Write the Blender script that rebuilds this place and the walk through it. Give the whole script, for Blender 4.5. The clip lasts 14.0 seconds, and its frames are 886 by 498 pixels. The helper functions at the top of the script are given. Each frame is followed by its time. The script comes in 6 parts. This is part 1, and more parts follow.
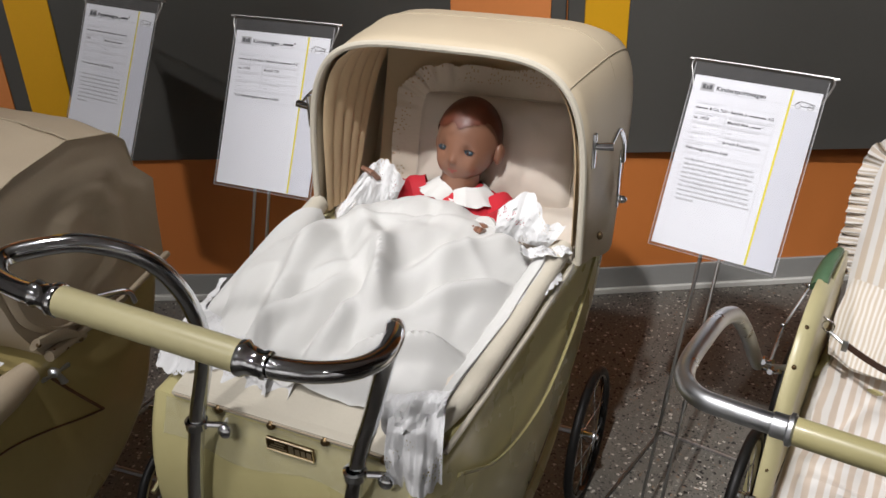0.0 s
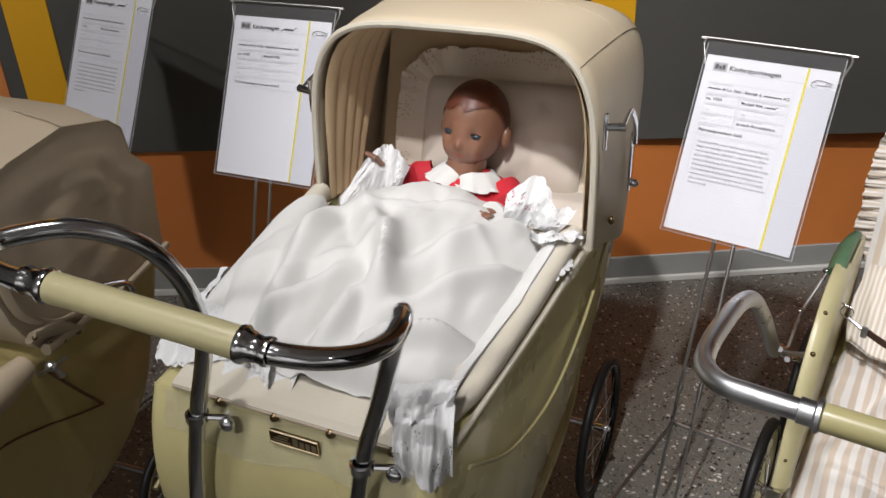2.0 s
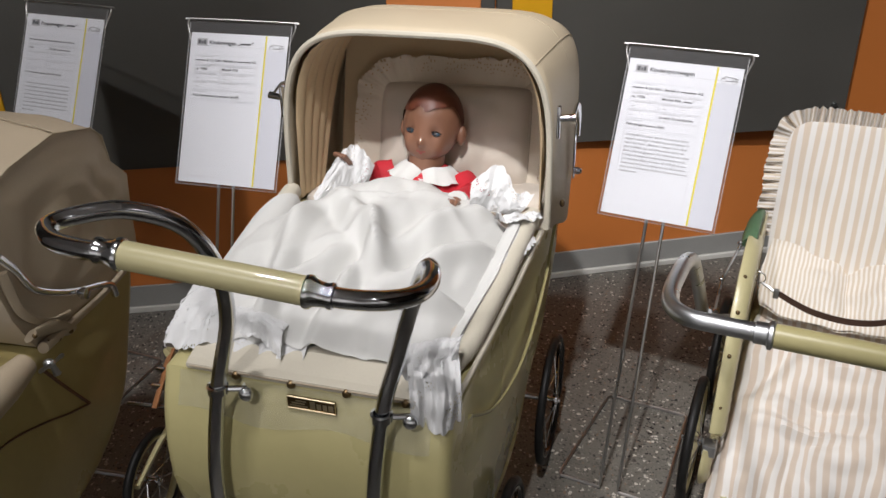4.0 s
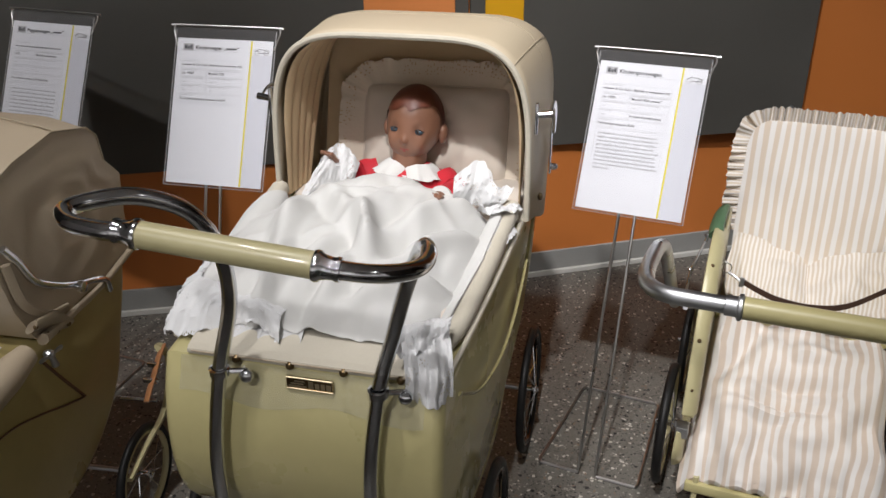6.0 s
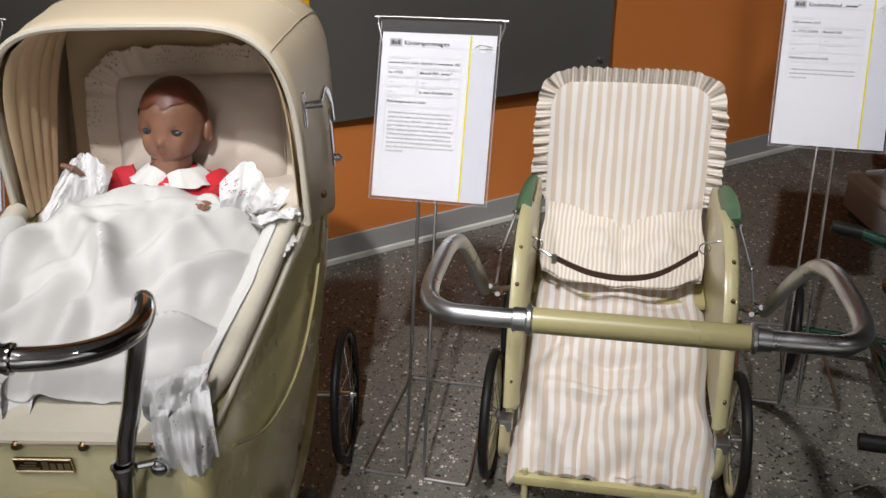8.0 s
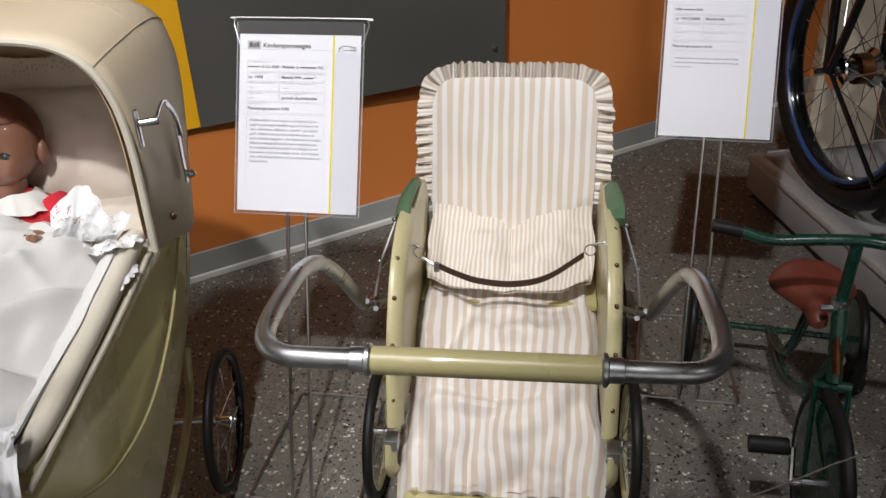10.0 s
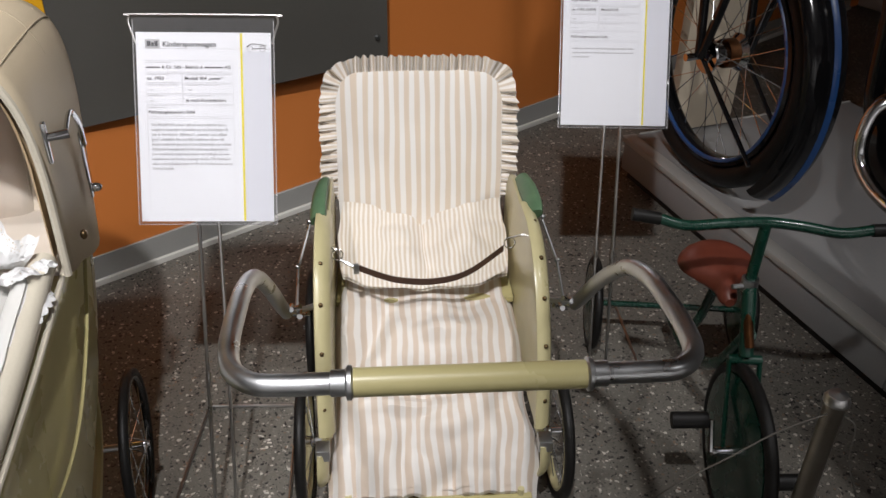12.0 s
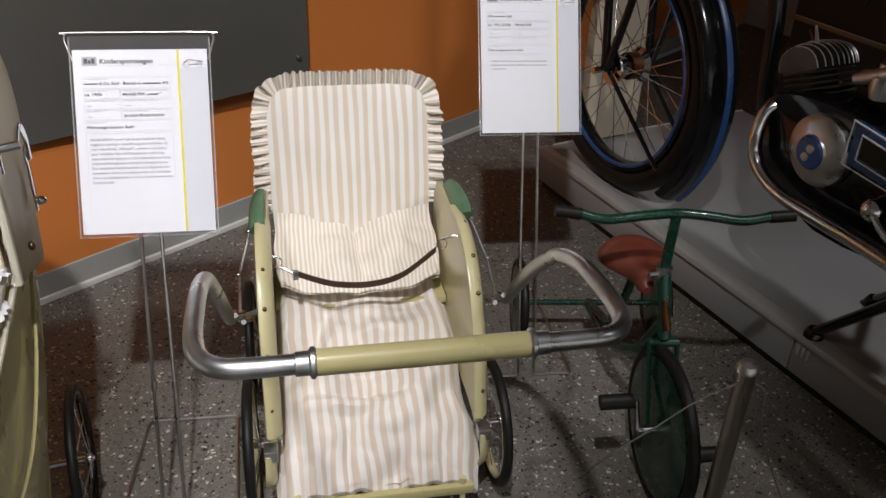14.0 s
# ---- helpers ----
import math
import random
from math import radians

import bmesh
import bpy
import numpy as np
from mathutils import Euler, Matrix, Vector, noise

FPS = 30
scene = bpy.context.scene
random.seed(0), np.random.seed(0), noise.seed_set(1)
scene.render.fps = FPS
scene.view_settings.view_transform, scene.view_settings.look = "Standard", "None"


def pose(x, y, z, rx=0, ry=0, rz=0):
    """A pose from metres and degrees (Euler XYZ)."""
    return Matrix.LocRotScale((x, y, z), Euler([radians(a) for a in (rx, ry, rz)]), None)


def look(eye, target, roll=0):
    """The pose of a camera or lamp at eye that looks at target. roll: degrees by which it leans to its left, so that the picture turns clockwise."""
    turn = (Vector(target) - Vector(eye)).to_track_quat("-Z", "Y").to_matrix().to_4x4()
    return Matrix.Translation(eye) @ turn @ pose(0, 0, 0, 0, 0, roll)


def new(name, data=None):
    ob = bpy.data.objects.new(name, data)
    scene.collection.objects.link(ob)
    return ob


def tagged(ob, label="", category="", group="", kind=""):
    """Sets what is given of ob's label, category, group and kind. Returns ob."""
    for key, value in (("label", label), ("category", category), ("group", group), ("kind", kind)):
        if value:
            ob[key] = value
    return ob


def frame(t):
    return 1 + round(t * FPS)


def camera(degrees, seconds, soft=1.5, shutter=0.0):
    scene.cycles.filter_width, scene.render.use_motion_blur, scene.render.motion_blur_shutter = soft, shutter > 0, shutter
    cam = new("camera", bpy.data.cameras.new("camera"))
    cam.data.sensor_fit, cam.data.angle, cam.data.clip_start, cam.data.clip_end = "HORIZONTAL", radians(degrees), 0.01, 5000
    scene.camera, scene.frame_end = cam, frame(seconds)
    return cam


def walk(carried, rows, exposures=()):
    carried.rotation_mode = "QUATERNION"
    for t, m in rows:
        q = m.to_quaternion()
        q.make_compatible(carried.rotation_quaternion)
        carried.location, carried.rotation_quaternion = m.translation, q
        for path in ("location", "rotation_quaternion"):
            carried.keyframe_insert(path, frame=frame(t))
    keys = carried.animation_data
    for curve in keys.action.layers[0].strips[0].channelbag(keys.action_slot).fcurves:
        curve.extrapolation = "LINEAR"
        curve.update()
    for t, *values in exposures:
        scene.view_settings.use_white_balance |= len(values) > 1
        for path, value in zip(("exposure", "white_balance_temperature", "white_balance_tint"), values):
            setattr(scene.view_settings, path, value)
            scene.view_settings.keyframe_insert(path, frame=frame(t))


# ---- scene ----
cam = camera(54.6, 14.0)
PATH = [
    (0, (0.153, 0.04, 1.26), (-0.064, 1.774, 0.289), -1.7),
    (0.5, (0.133, 0.065, 1.256), (-0.071, 1.778, 0.245), -1.3),
    (1, (0.112, 0.09, 1.25), (-0.067, 1.787, 0.207), -1.2),
    (1.5, (0.121, 0.082, 1.238), (-0.076, 1.797, 0.228), -1.5),
    (2, (0.144, 0.066, 1.228), (-0.081, 1.796, 0.25), -2.4),
    (2.5, (0.142, 0.057, 1.227), (-0.067, 1.794, 0.26), -2.9),
    (3, (0.096, 0.034, 1.229), (-0.017, 1.788, 0.274), -2.4),
    (3.2, (0.07, 0.008, 1.232), (0.004, 1.787, 0.276), -2.0),
    (5.5, (-0.015, -0.171, 1.222), (0.081, 1.614, 0.325), -0.8),
    (6, (-0.025, -0.165, 1.223), (0.101, 1.622, 0.334), -0.7),
    (6.5, (-0.023, -0.157, 1.226), (0.149, 1.623, 0.33), -0.7),
    (7, (0.002, -0.129, 1.224), (0.271, 1.625, 0.301), -0.7),
    (7.5, (0.056, -0.073, 1.223), (0.423, 1.646, 0.269), -1.0),
    (8, (0.121, -0.007, 1.224), (0.557, 1.672, 0.229), -1.6),
    (8.5, (0.17, 0.036, 1.22), (0.647, 1.688, 0.197), -1.4),
    (10.8, (0.276, 0.07, 1.234), (0.924, 1.635, 0.171), -1.1),
    (11, (0.261, 0.081, 1.235), (0.947, 1.622, 0.161), -0.4),
    (11.5, (0.212, 0.107, 1.238), (0.991, 1.599, 0.157), 0.7),
    (12, (0.158, 0.145, 1.243), (1.029, 1.585, 0.162), 1.3),
    (12.5, (0.101, 0.168, 1.247), (1.073, 1.567, 0.199), 0.9),
    (13, (0.066, 0.171, 1.248), (1.123, 1.533, 0.234), 0.7),
    (13.5, (0.069, 0.148, 1.245), (1.146, 1.494, 0.232), 1.8),
    (14, (0.078, 0.093, 1.246), (1.133, 1.448, 0.222), 2.4),
]
walk(cam, [(t, look(eye, target, roll)) for t, eye, target, roll in PATH])

# ---- light ----
scene.view_settings.exposure = 0.0
world = bpy.data.worlds.new("world")
scene.world = world
world.use_nodes = True
world.node_tree.nodes["Background"].inputs[0].default_value = (1.0, 0.9, 0.78, 1)
world.node_tree.nodes["Background"].inputs[1].default_value = 0.02

# all out of view: some follow from cast shadows, others lift dim parts
SPOTS = [  # place, target, watts, cone, blend, soft size
    ((-0.12, 0.0, 2.78), (0.78, 1.70, 0.55), 272, 53, 1.0, 0.04),
    ((-0.48, 0.60, 2.78), (-0.02, 1.15, 0.60), 112, 46, 1.0, 0.05),
    ((1.9, -0.5, 2.78), (1.80, 1.25, 0.30), 100, 48, 0.8, 0.12),
    ((-1.5, 0.3, 2.78), (-0.7, 1.75, 0.65), 122, 54, 0.9, 0.05),
    ((2.3, -1.2, 2.78), (0.5, 1.45, 0.5), 14, 40, 0.9, 0.08),
    ((-1.0, -1.3, 2.78), (-0.14, 0.78, 0.27), 130, 29, 0.8, 0.05),
    # added fill: these three wash the south wall so its bounce softens shadows
    ((-2.6, -1.6, 2.78), (-2.9, -3.2, 0.8), 430, 84, 0.8, 0.06),
    ((0.4, -1.9, 2.78), (0.2, -3.4, 0.9), 430, 84, 0.8, 0.06),
    ((3.2, -1.8, 2.78), (3.6, -3.0, 0.9), 260, 84, 0.8, 0.06),
]


# ---- materials ----
def nodes_of(name):
    m = bpy.data.materials.new(name)
    m.use_nodes = True
    return m, m.node_tree.nodes, m.node_tree.links, m.node_tree.nodes["Principled BSDF"]


def mat(name, color, rough=0.5, metal=0.0, vary=0.12, scale=6.0, grain=180.0, bump=0.15, depth=0.001, wear=0.0, coat=0.0, spec=0.5):
    """A painted, cloth or metal surface with broad stains, fine grain and a light relief."""
    m, n, l, b = nodes_of(name)
    tc = n.new("ShaderNodeTexCoord")
    broad = n.new("ShaderNodeTexNoise")
    broad.inputs["Scale"].default_value, broad.inputs["Detail"].default_value = scale, 5
    fine = n.new("ShaderNodeTexNoise")
    fine.inputs["Scale"].default_value, fine.inputs["Detail"].default_value = grain, 3
    for t in (broad, fine):
        l.new(tc.outputs["Object"], t.inputs["Vector"])
    add = n.new("ShaderNodeMath")
    add.operation = "MULTIPLY_ADD"
    l.new(fine.outputs["Fac"], add.inputs[0])
    add.inputs[1].default_value = 0.35
    l.new(broad.outputs["Fac"], add.inputs[2])
    ramp = n.new("ShaderNodeMapRange")
    ramp.inputs[1].default_value, ramp.inputs[2].default_value = 0.35, 1.0
    ramp.inputs[3].default_value, ramp.inputs[4].default_value = 1 - vary, 1 + vary
    l.new(add.outputs[0], ramp.inputs[0])
    mix = n.new("ShaderNodeVectorMath")
    mix.operation = "SCALE"
    mix.inputs[0].default_value = color
    l.new(ramp.outputs[0], mix.inputs["Scale"])
    l.new(mix.outputs[0], b.inputs["Base Color"])
    rr = n.new("ShaderNodeMapRange")
    rr.inputs[1].default_value, rr.inputs[2].default_value = 0.3, 0.7
    rr.inputs[3].default_value, rr.inputs[4].default_value = max(rough - 0.08, 0.02), min(rough + 0.1 + wear, 1)
    l.new(broad.outputs["Fac"], rr.inputs[0])
    l.new(rr.outputs[0], b.inputs["Roughness"])
    b.inputs["Metallic"].default_value = metal
    b.inputs["Coat Weight"].default_value = coat
    b.inputs["Specular IOR Level"].default_value = spec
    bp = n.new("ShaderNodeBump")
    bp.inputs["Strength"].default_value, bp.inputs["Distance"].default_value = bump, depth
    l.new(fine.outputs["Fac"], bp.inputs["Height"])
    l.new(bp.outputs[0], b.inputs["Normal"])
    return m


def terrazzo():
    m, n, l, b = nodes_of("terrazzo")
    tc = n.new("ShaderNodeTexCoord")
    base = n.new("ShaderNodeTexNoise")
    base.inputs["Scale"].default_value, base.inputs["Detail"].default_value = 3.0, 6
    l.new(tc.outputs["Object"], base.inputs["Vector"])
    ground = n.new("ShaderNodeValToRGB")
    ground.color_ramp.elements[0].color, ground.color_ramp.elements[1].color = (0.118, 0.110, 0.094, 1), (0.150, 0.141, 0.122, 1)
    l.new(base.outputs["Fac"], ground.inputs[0])
    last = ground.outputs[0]
    warp = n.new("ShaderNodeTexNoise")
    warp.inputs["Scale"].default_value = 90
    l.new(tc.outputs["Object"], warp.inputs["Vector"])
    shift = n.new("ShaderNodeVectorMath")
    shift.operation = "MULTIPLY_ADD"
    shift.inputs[1].default_value = (0.012, 0.012, 0)
    l.new(warp.outputs["Color"], shift.inputs[0])
    l.new(tc.outputs["Object"], shift.inputs[2])
    # chips: cells per metre, share that shows, size within the cell, colour
    for k, (scale, share, size, color) in enumerate((
            (300, 0.55, 0.36, (0.170, 0.160, 0.138, 1)), (210, 0.30, 0.36, (0.055, 0.051, 0.045, 1)), (190, 0.12, 0.34, (0.30, 0.28, 0.24, 1)),
            (125, 0.17, 0.36, (0.016, 0.015, 0.014, 1)), (118, 0.12, 0.33, (0.50, 0.47, 0.41, 1)), (150, 0.05, 0.34, (0.19, 0.13, 0.09, 1)))):
        off = n.new("ShaderNodeVectorMath")
        off.operation = "ADD"
        off.inputs[1].default_value = (k * 3.17, k * 1.71, 0)
        l.new(shift.outputs[0], off.inputs[0])
        v = n.new("ShaderNodeTexVoronoi")
        v.voronoi_dimensions = "2D"
        v.inputs["Scale"].default_value = scale
        l.new(off.outputs[0], v.inputs["Vector"])
        sep = n.new("ShaderNodeSeparateColor")
        l.new(v.outputs["Color"], sep.inputs[0])
        pick = n.new("ShaderNodeMath")
        pick.operation = "LESS_THAN"
        pick.inputs[1].default_value = share
        l.new(sep.outputs[0], pick.inputs[0])
        grow = n.new("ShaderNodeMath")
        grow.operation = "MULTIPLY"
        grow.inputs[1].default_value = size * 1.5
        l.new(sep.outputs[1], grow.inputs[0])
        near = n.new("ShaderNodeMath")
        near.operation = "LESS_THAN"
        l.new(v.outputs["Distance"], near.inputs[0])
        l.new(grow.outputs[0], near.inputs[1])
        both = n.new("ShaderNodeMath")
        both.operation = "MULTIPLY"
        l.new(pick.outputs[0], both.inputs[0])
        l.new(near.outputs[0], both.inputs[1])
        mx = n.new("ShaderNodeMix")
        mx.data_type = "RGBA"
        l.new(both.outputs[0], mx.inputs[0])
        l.new(last, mx.inputs[6])
        mx.inputs[7].default_value = color
        last = mx.outputs[2]
    l.new(last, b.inputs["Base Color"])
    rough = n.new("ShaderNodeMapRange")
    rough.inputs[3].default_value, rough.inputs[4].default_value = 0.38, 0.6
    l.new(base.outputs["Fac"], rough.inputs[0])
    l.new(rough.outputs[0], b.inputs["Roughness"])
    return m


def striped(name, period, a, c):
    """Woven cotton with stripes along v of the UV map, which is in metres."""
    m, n, l, b = nodes_of(name)
    tc = n.new("ShaderNodeTexCoord")
    sep = n.new("ShaderNodeSeparateXYZ")
    l.new(tc.outputs["UV"], sep.inputs[0])
    wob = n.new("ShaderNodeTexNoise")
    wob.inputs["Scale"].default_value = 14
    l.new(tc.outputs["UV"], wob.inputs["Vector"])
    x = n.new("ShaderNodeMath")
    x.operation = "MULTIPLY_ADD"
    l.new(wob.outputs["Fac"], x.inputs[0])
    x.inputs[1].default_value = 0.0012
    l.new(sep.outputs[0], x.inputs[2])
    s = n.new("ShaderNodeMath")
    s.operation = "MULTIPLY"
    s.inputs[1].default_value = 2 * math.pi / period
    l.new(x.outputs[0], s.inputs[0])
    w = n.new("ShaderNodeMath")
    w.operation = "SINE"
    l.new(s.outputs[0], w.inputs[0])
    edge = n.new("ShaderNodeMapRange")
    edge.inputs[1].default_value, edge.inputs[2].default_value = -0.22, 0.22
    l.new(w.outputs[0], edge.inputs[0])
    mx = n.new("ShaderNodeMix")
    mx.data_type = "RGBA"
    l.new(edge.outputs[0], mx.inputs[0])
    mx.inputs[6].default_value, mx.inputs[7].default_value = a, c
    stain = n.new("ShaderNodeTexNoise")
    stain.inputs["Scale"].default_value = 9
    l.new(tc.outputs["UV"], stain.inputs["Vector"])
    sr = n.new("ShaderNodeMapRange")
    sr.inputs[3].default_value, sr.inputs[4].default_value = 0.88, 1.06
    l.new(stain.outputs["Fac"], sr.inputs[0])
    sc = n.new("ShaderNodeVectorMath")
    sc.operation = "SCALE"
    l.new(mx.outputs[2], sc.inputs[0])
    l.new(sr.outputs[0], sc.inputs["Scale"])
    l.new(sc.outputs[0], b.inputs["Base Color"])
    b.inputs["Roughness"].default_value = 0.9
    b.inputs["Sheen Weight"].default_value = 0.2
    weave = n.new("ShaderNodeTexNoise")
    weave.inputs["Scale"].default_value = 900
    l.new(tc.outputs["UV"], weave.inputs["Vector"])
    bp = n.new("ShaderNodeBump")
    bp.inputs["Strength"].default_value, bp.inputs["Distance"].default_value = 0.2, 0.0005
    l.new(weave.outputs["Fac"], bp.inputs["Height"])
    l.new(bp.outputs[0], b.inputs["Normal"])
    return m


def eyelet(name, color, cells=70.0, band=0.0, amount=0.55):
    """Cotton lace: small round holes in clusters, in the UV map's metres."""
    m, n, l, b = nodes_of(name)
    tc = n.new("ShaderNodeTexCoord")
    v = n.new("ShaderNodeTexVoronoi")
    v.voronoi_dimensions = "2D"
    v.inputs["Scale"].default_value = cells
    v.inputs["Randomness"].default_value = 0.75
    l.new(tc.outputs["UV"], v.inputs["Vector"])
    hole = n.new("ShaderNodeMath")
    hole.operation = "LESS_THAN"
    hole.inputs[1].default_value = 0.20
    l.new(v.outputs["Distance"], hole.inputs[0])
    cl = n.new("ShaderNodeTexNoise")
    cl.inputs["Scale"].default_value = 22
    l.new(tc.outputs["UV"], cl.inputs["Vector"])
    where = n.new("ShaderNodeMath")
    where.operation = "GREATER_THAN"
    where.inputs[1].default_value = amount
    l.new(cl.outputs["Fac"], where.inputs[0])
    both = n.new("ShaderNodeMath")
    both.operation = "MULTIPLY"
    l.new(hole.outputs[0], both.inputs[0])
    l.new(where.outputs[0], both.inputs[1])
    if band:
        # holes keep to the outer band of the strip
        sep, outer, held = n.new("ShaderNodeSeparateXYZ"), n.new("ShaderNodeMath"), n.new("ShaderNodeMath")
        outer.operation, held.operation = "GREATER_THAN", "MULTIPLY"
        outer.inputs[1].default_value = band
        l.new(tc.outputs["UV"], sep.inputs[0])
        l.new(sep.outputs[1], outer.inputs[0])
        l.new(both.outputs[0], held.inputs[0])
        l.new(outer.outputs[0], held.inputs[1])
        both = held
    b.inputs["Base Color"].default_value = color
    b.inputs["Roughness"].default_value = 0.75
    b.inputs["Sheen Weight"].default_value = 0.3
    bp = n.new("ShaderNodeBump")
    bp.inputs["Strength"].default_value, bp.inputs["Distance"].default_value = 0.25, 0.001
    l.new(v.outputs["Distance"], bp.inputs["Height"])
    l.new(bp.outputs[0], b.inputs["Normal"])
    tr = n.new("ShaderNodeBsdfTransparent")
    mx = n.new("ShaderNodeMixShader")
    l.new(both.outputs[0], mx.inputs[0])
    l.new(b.outputs[0], mx.inputs[1])
    l.new(tr.outputs[0], mx.inputs[2])
    l.new(mx.outputs[0], n["Material Output"].inputs["Surface"])
    return m


def glassy(name, color=(1, 1, 1, 1), rough=0.05, clear=0.8, crumple=0.0):
    """Thin clear plastic: mostly see-through, with a gloss."""
    m, n, l, b = nodes_of(name)
    b.inputs["Base Color"].default_value = color
    b.inputs["Roughness"].default_value = rough
    if crumple:
        tc, vo, bp = n.new("ShaderNodeTexCoord"), n.new("ShaderNodeTexNoise"), n.new("ShaderNodeBump")
        vo.inputs["Scale"].default_value, vo.inputs["Detail"].default_value = 65, 2
        bp.inputs["Strength"].default_value, bp.inputs["Distance"].default_value = crumple, 0.006
        b.inputs["Specular IOR Level"].default_value = 1.0
        l.new(tc.outputs["Object"], vo.inputs["Vector"])
        l.new(vo.outputs["Fac"], bp.inputs["Height"])
        l.new(bp.outputs[0], b.inputs["Normal"])
    tr = n.new("ShaderNodeBsdfTransparent")
    mx = n.new("ShaderNodeMixShader")
    mx.inputs[0].default_value = clear
    l.new(b.outputs[0], mx.inputs[1])
    l.new(tr.outputs[0], mx.inputs[2])
    l.new(mx.outputs[0], n["Material Output"].inputs["Surface"])
    return m


TERRAZZO = terrazzo()
WALL_ORANGE = mat("orange_wall_paint", (0.58, 0.185, 0.040), 0.55, vary=0.07, scale=2.5, grain=320, bump=0.12)
PANEL_BLACK = mat("charcoal_board", (0.080, 0.077, 0.069), 0.5, vary=0.1, scale=3, grain=260, bump=0.08)
PAINT_YELLOW = mat("yellow_paint", (0.78, 0.40, 0.008), 0.5, vary=0.06, scale=3, bump=0.08)
PAINT_ORANGE = mat("light_orange_paint", (0.72, 0.25, 0.07), 0.5, vary=0.06, scale=3, bump=0.08)
COVE_GREY = mat("grey_skirting_vinyl", (0.30, 0.30, 0.285), 0.5, vary=0.08, scale=5, bump=0.05)
COVE_WHITE = mat("pale_skirting_lip", (0.62, 0.61, 0.57), 0.5, vary=0.1, scale=7, bump=0.05)
PLASTER = mat("plaster", (0.62, 0.61, 0.60), 0.8, vary=0.05, scale=2, bump=0.1)
PLINTH = mat("grey_plinth_laminate", (0.27, 0.27, 0.27), 0.42, vary=0.1, scale=4, bump=0.05)
PLINTH_EDGE = mat("pale_edge_strip", (0.40, 0.395, 0.375), 0.4, vary=0.1, scale=5, bump=0.05)
PLINTH_DARK = mat("black_toe_kick", (0.012, 0.012, 0.012), 0.6)
SLAT_DARK = mat("dark_stained_board", (0.020, 0.016, 0.013), 0.55, vary=0.25, scale=6)
SLAT_WOOD = mat("brown_batten", (0.24, 0.15, 0.085), 0.55, vary=0.3, scale=12)
CREAM_BOARD = mat("cream_board", (0.60, 0.52, 0.40), 0.6, vary=0.06, scale=4)
CREAM = mat("cream_enamel", (0.46, 0.41, 0.20), 0.22, vary=0.07, scale=7, grain=60, bump=0.06, wear=0.15, coat=0.35)
CREAM_PALE = mat("pale_cream_enamel", (0.50, 0.45, 0.25), 0.35, vary=0.08, scale=9, grain=60, bump=0.06, coat=0.3)
OLIVE = mat("aged_cream_enamel", (0.36, 0.29, 0.12), 0.35, vary=0.1, scale=6, grain=60, bump=0.08, coat=0.3)
HOODCLOTH = mat("beige_oilcloth", (0.49, 0.41, 0.29), 0.55, vary=0.08, scale=7, grain=420, bump=0.25)
HOODCLOTH_DARK = mat("old_beige_oilcloth", (0.38, 0.31, 0.22), 0.55, vary=0.1, scale=7, grain=420, bump=0.25)
SEAM_THREAD = mat("seam_thread", (0.36, 0.30, 0.21), 0.8)
LEATHER_PALE = mat("pale_leather", (0.50, 0.46, 0.375), 0.55, vary=0.08, scale=12, grain=300, bump=0.2)
LINING = mat("beige_lining", (0.52, 0.39, 0.235), 0.75, vary=0.08, scale=9, grain=500, bump=0.2)
CHROME = mat("chrome", (0.66, 0.67, 0.69), 0.08, 1.0, vary=0.06, scale=14, bump=0.02, wear=0.05)
STEEL = mat("galvanised_tube", (0.48, 0.49, 0.50), 0.30, 1.0, vary=0.10, scale=18, grain=120, bump=0.06, wear=0.1)
WIRE = mat("bright_wire", (0.44, 0.43, 0.42), 0.34, 1.0, vary=0.08)
BRASS = mat("brass_stud", (0.17, 0.115, 0.06), 0.38, 1.0)
BRASS_PALE = mat("polished_brass", (0.74, 0.62, 0.40), 0.38, 1.0, vary=0.1, scale=60)
RUBBER = mat("black_rubber", (0.010, 0.0095, 0.009), 0.45, vary=0.25, scale=30, bump=0.3, spec=0.22)
BLACK_PAINT = mat("black_enamel", (0.007, 0.007, 0.008), 0.14, coat=0.2, bump=0.03, spec=0.35)
BLUE_PAINT = mat("blue_enamel", (0.016, 0.06, 0.19), 0.3, coat=0.4, bump=0.03)
WHITE_LINE = mat("white_enamel", (0.75, 0.75, 0.72), 0.35)
GREEN = mat("dark_green_enamel", (0.004, 0.032, 0.020), 0.25, vary=0.25, scale=20, coat=0.3, bump=0.05)
GREEN_ARM = mat("worn_green_paint", (0.085, 0.16, 0.085), 0.45, vary=0.25, scale=28, grain=90, bump=0.2)
SADDLE = mat("red_brown_leather", (0.115, 0.026, 0.014), 0.42, vary=0.25, scale=22, grain=260, bump=0.25)
STRAP = mat("dark_brown_leather", (0.055, 0.028, 0.018), 0.5, vary=0.25, scale=40, bump=0.3)
STRAP_TAN = mat("tan_leather", (0.42, 0.19, 0.08), 0.5, vary=0.25, scale=40, bump=0.3)
COPPER = mat("copper_badge", (0.15, 0.065, 0.028), 0.5, 1.0, vary=0.3, scale=60, bump=0.4)
PINSTRIPE = mat("brown_pinstripe", (0.11, 0.045, 0.015), 0.45)
COTTON = mat("white_cotton", (0.55, 0.545, 0.525), 0.9, vary=0.03, scale=8, grain=700, bump=0.25, depth=0.0006)
LACE = eyelet("white_eyelet_lace", (0.60, 0.60, 0.60, 1), 170)
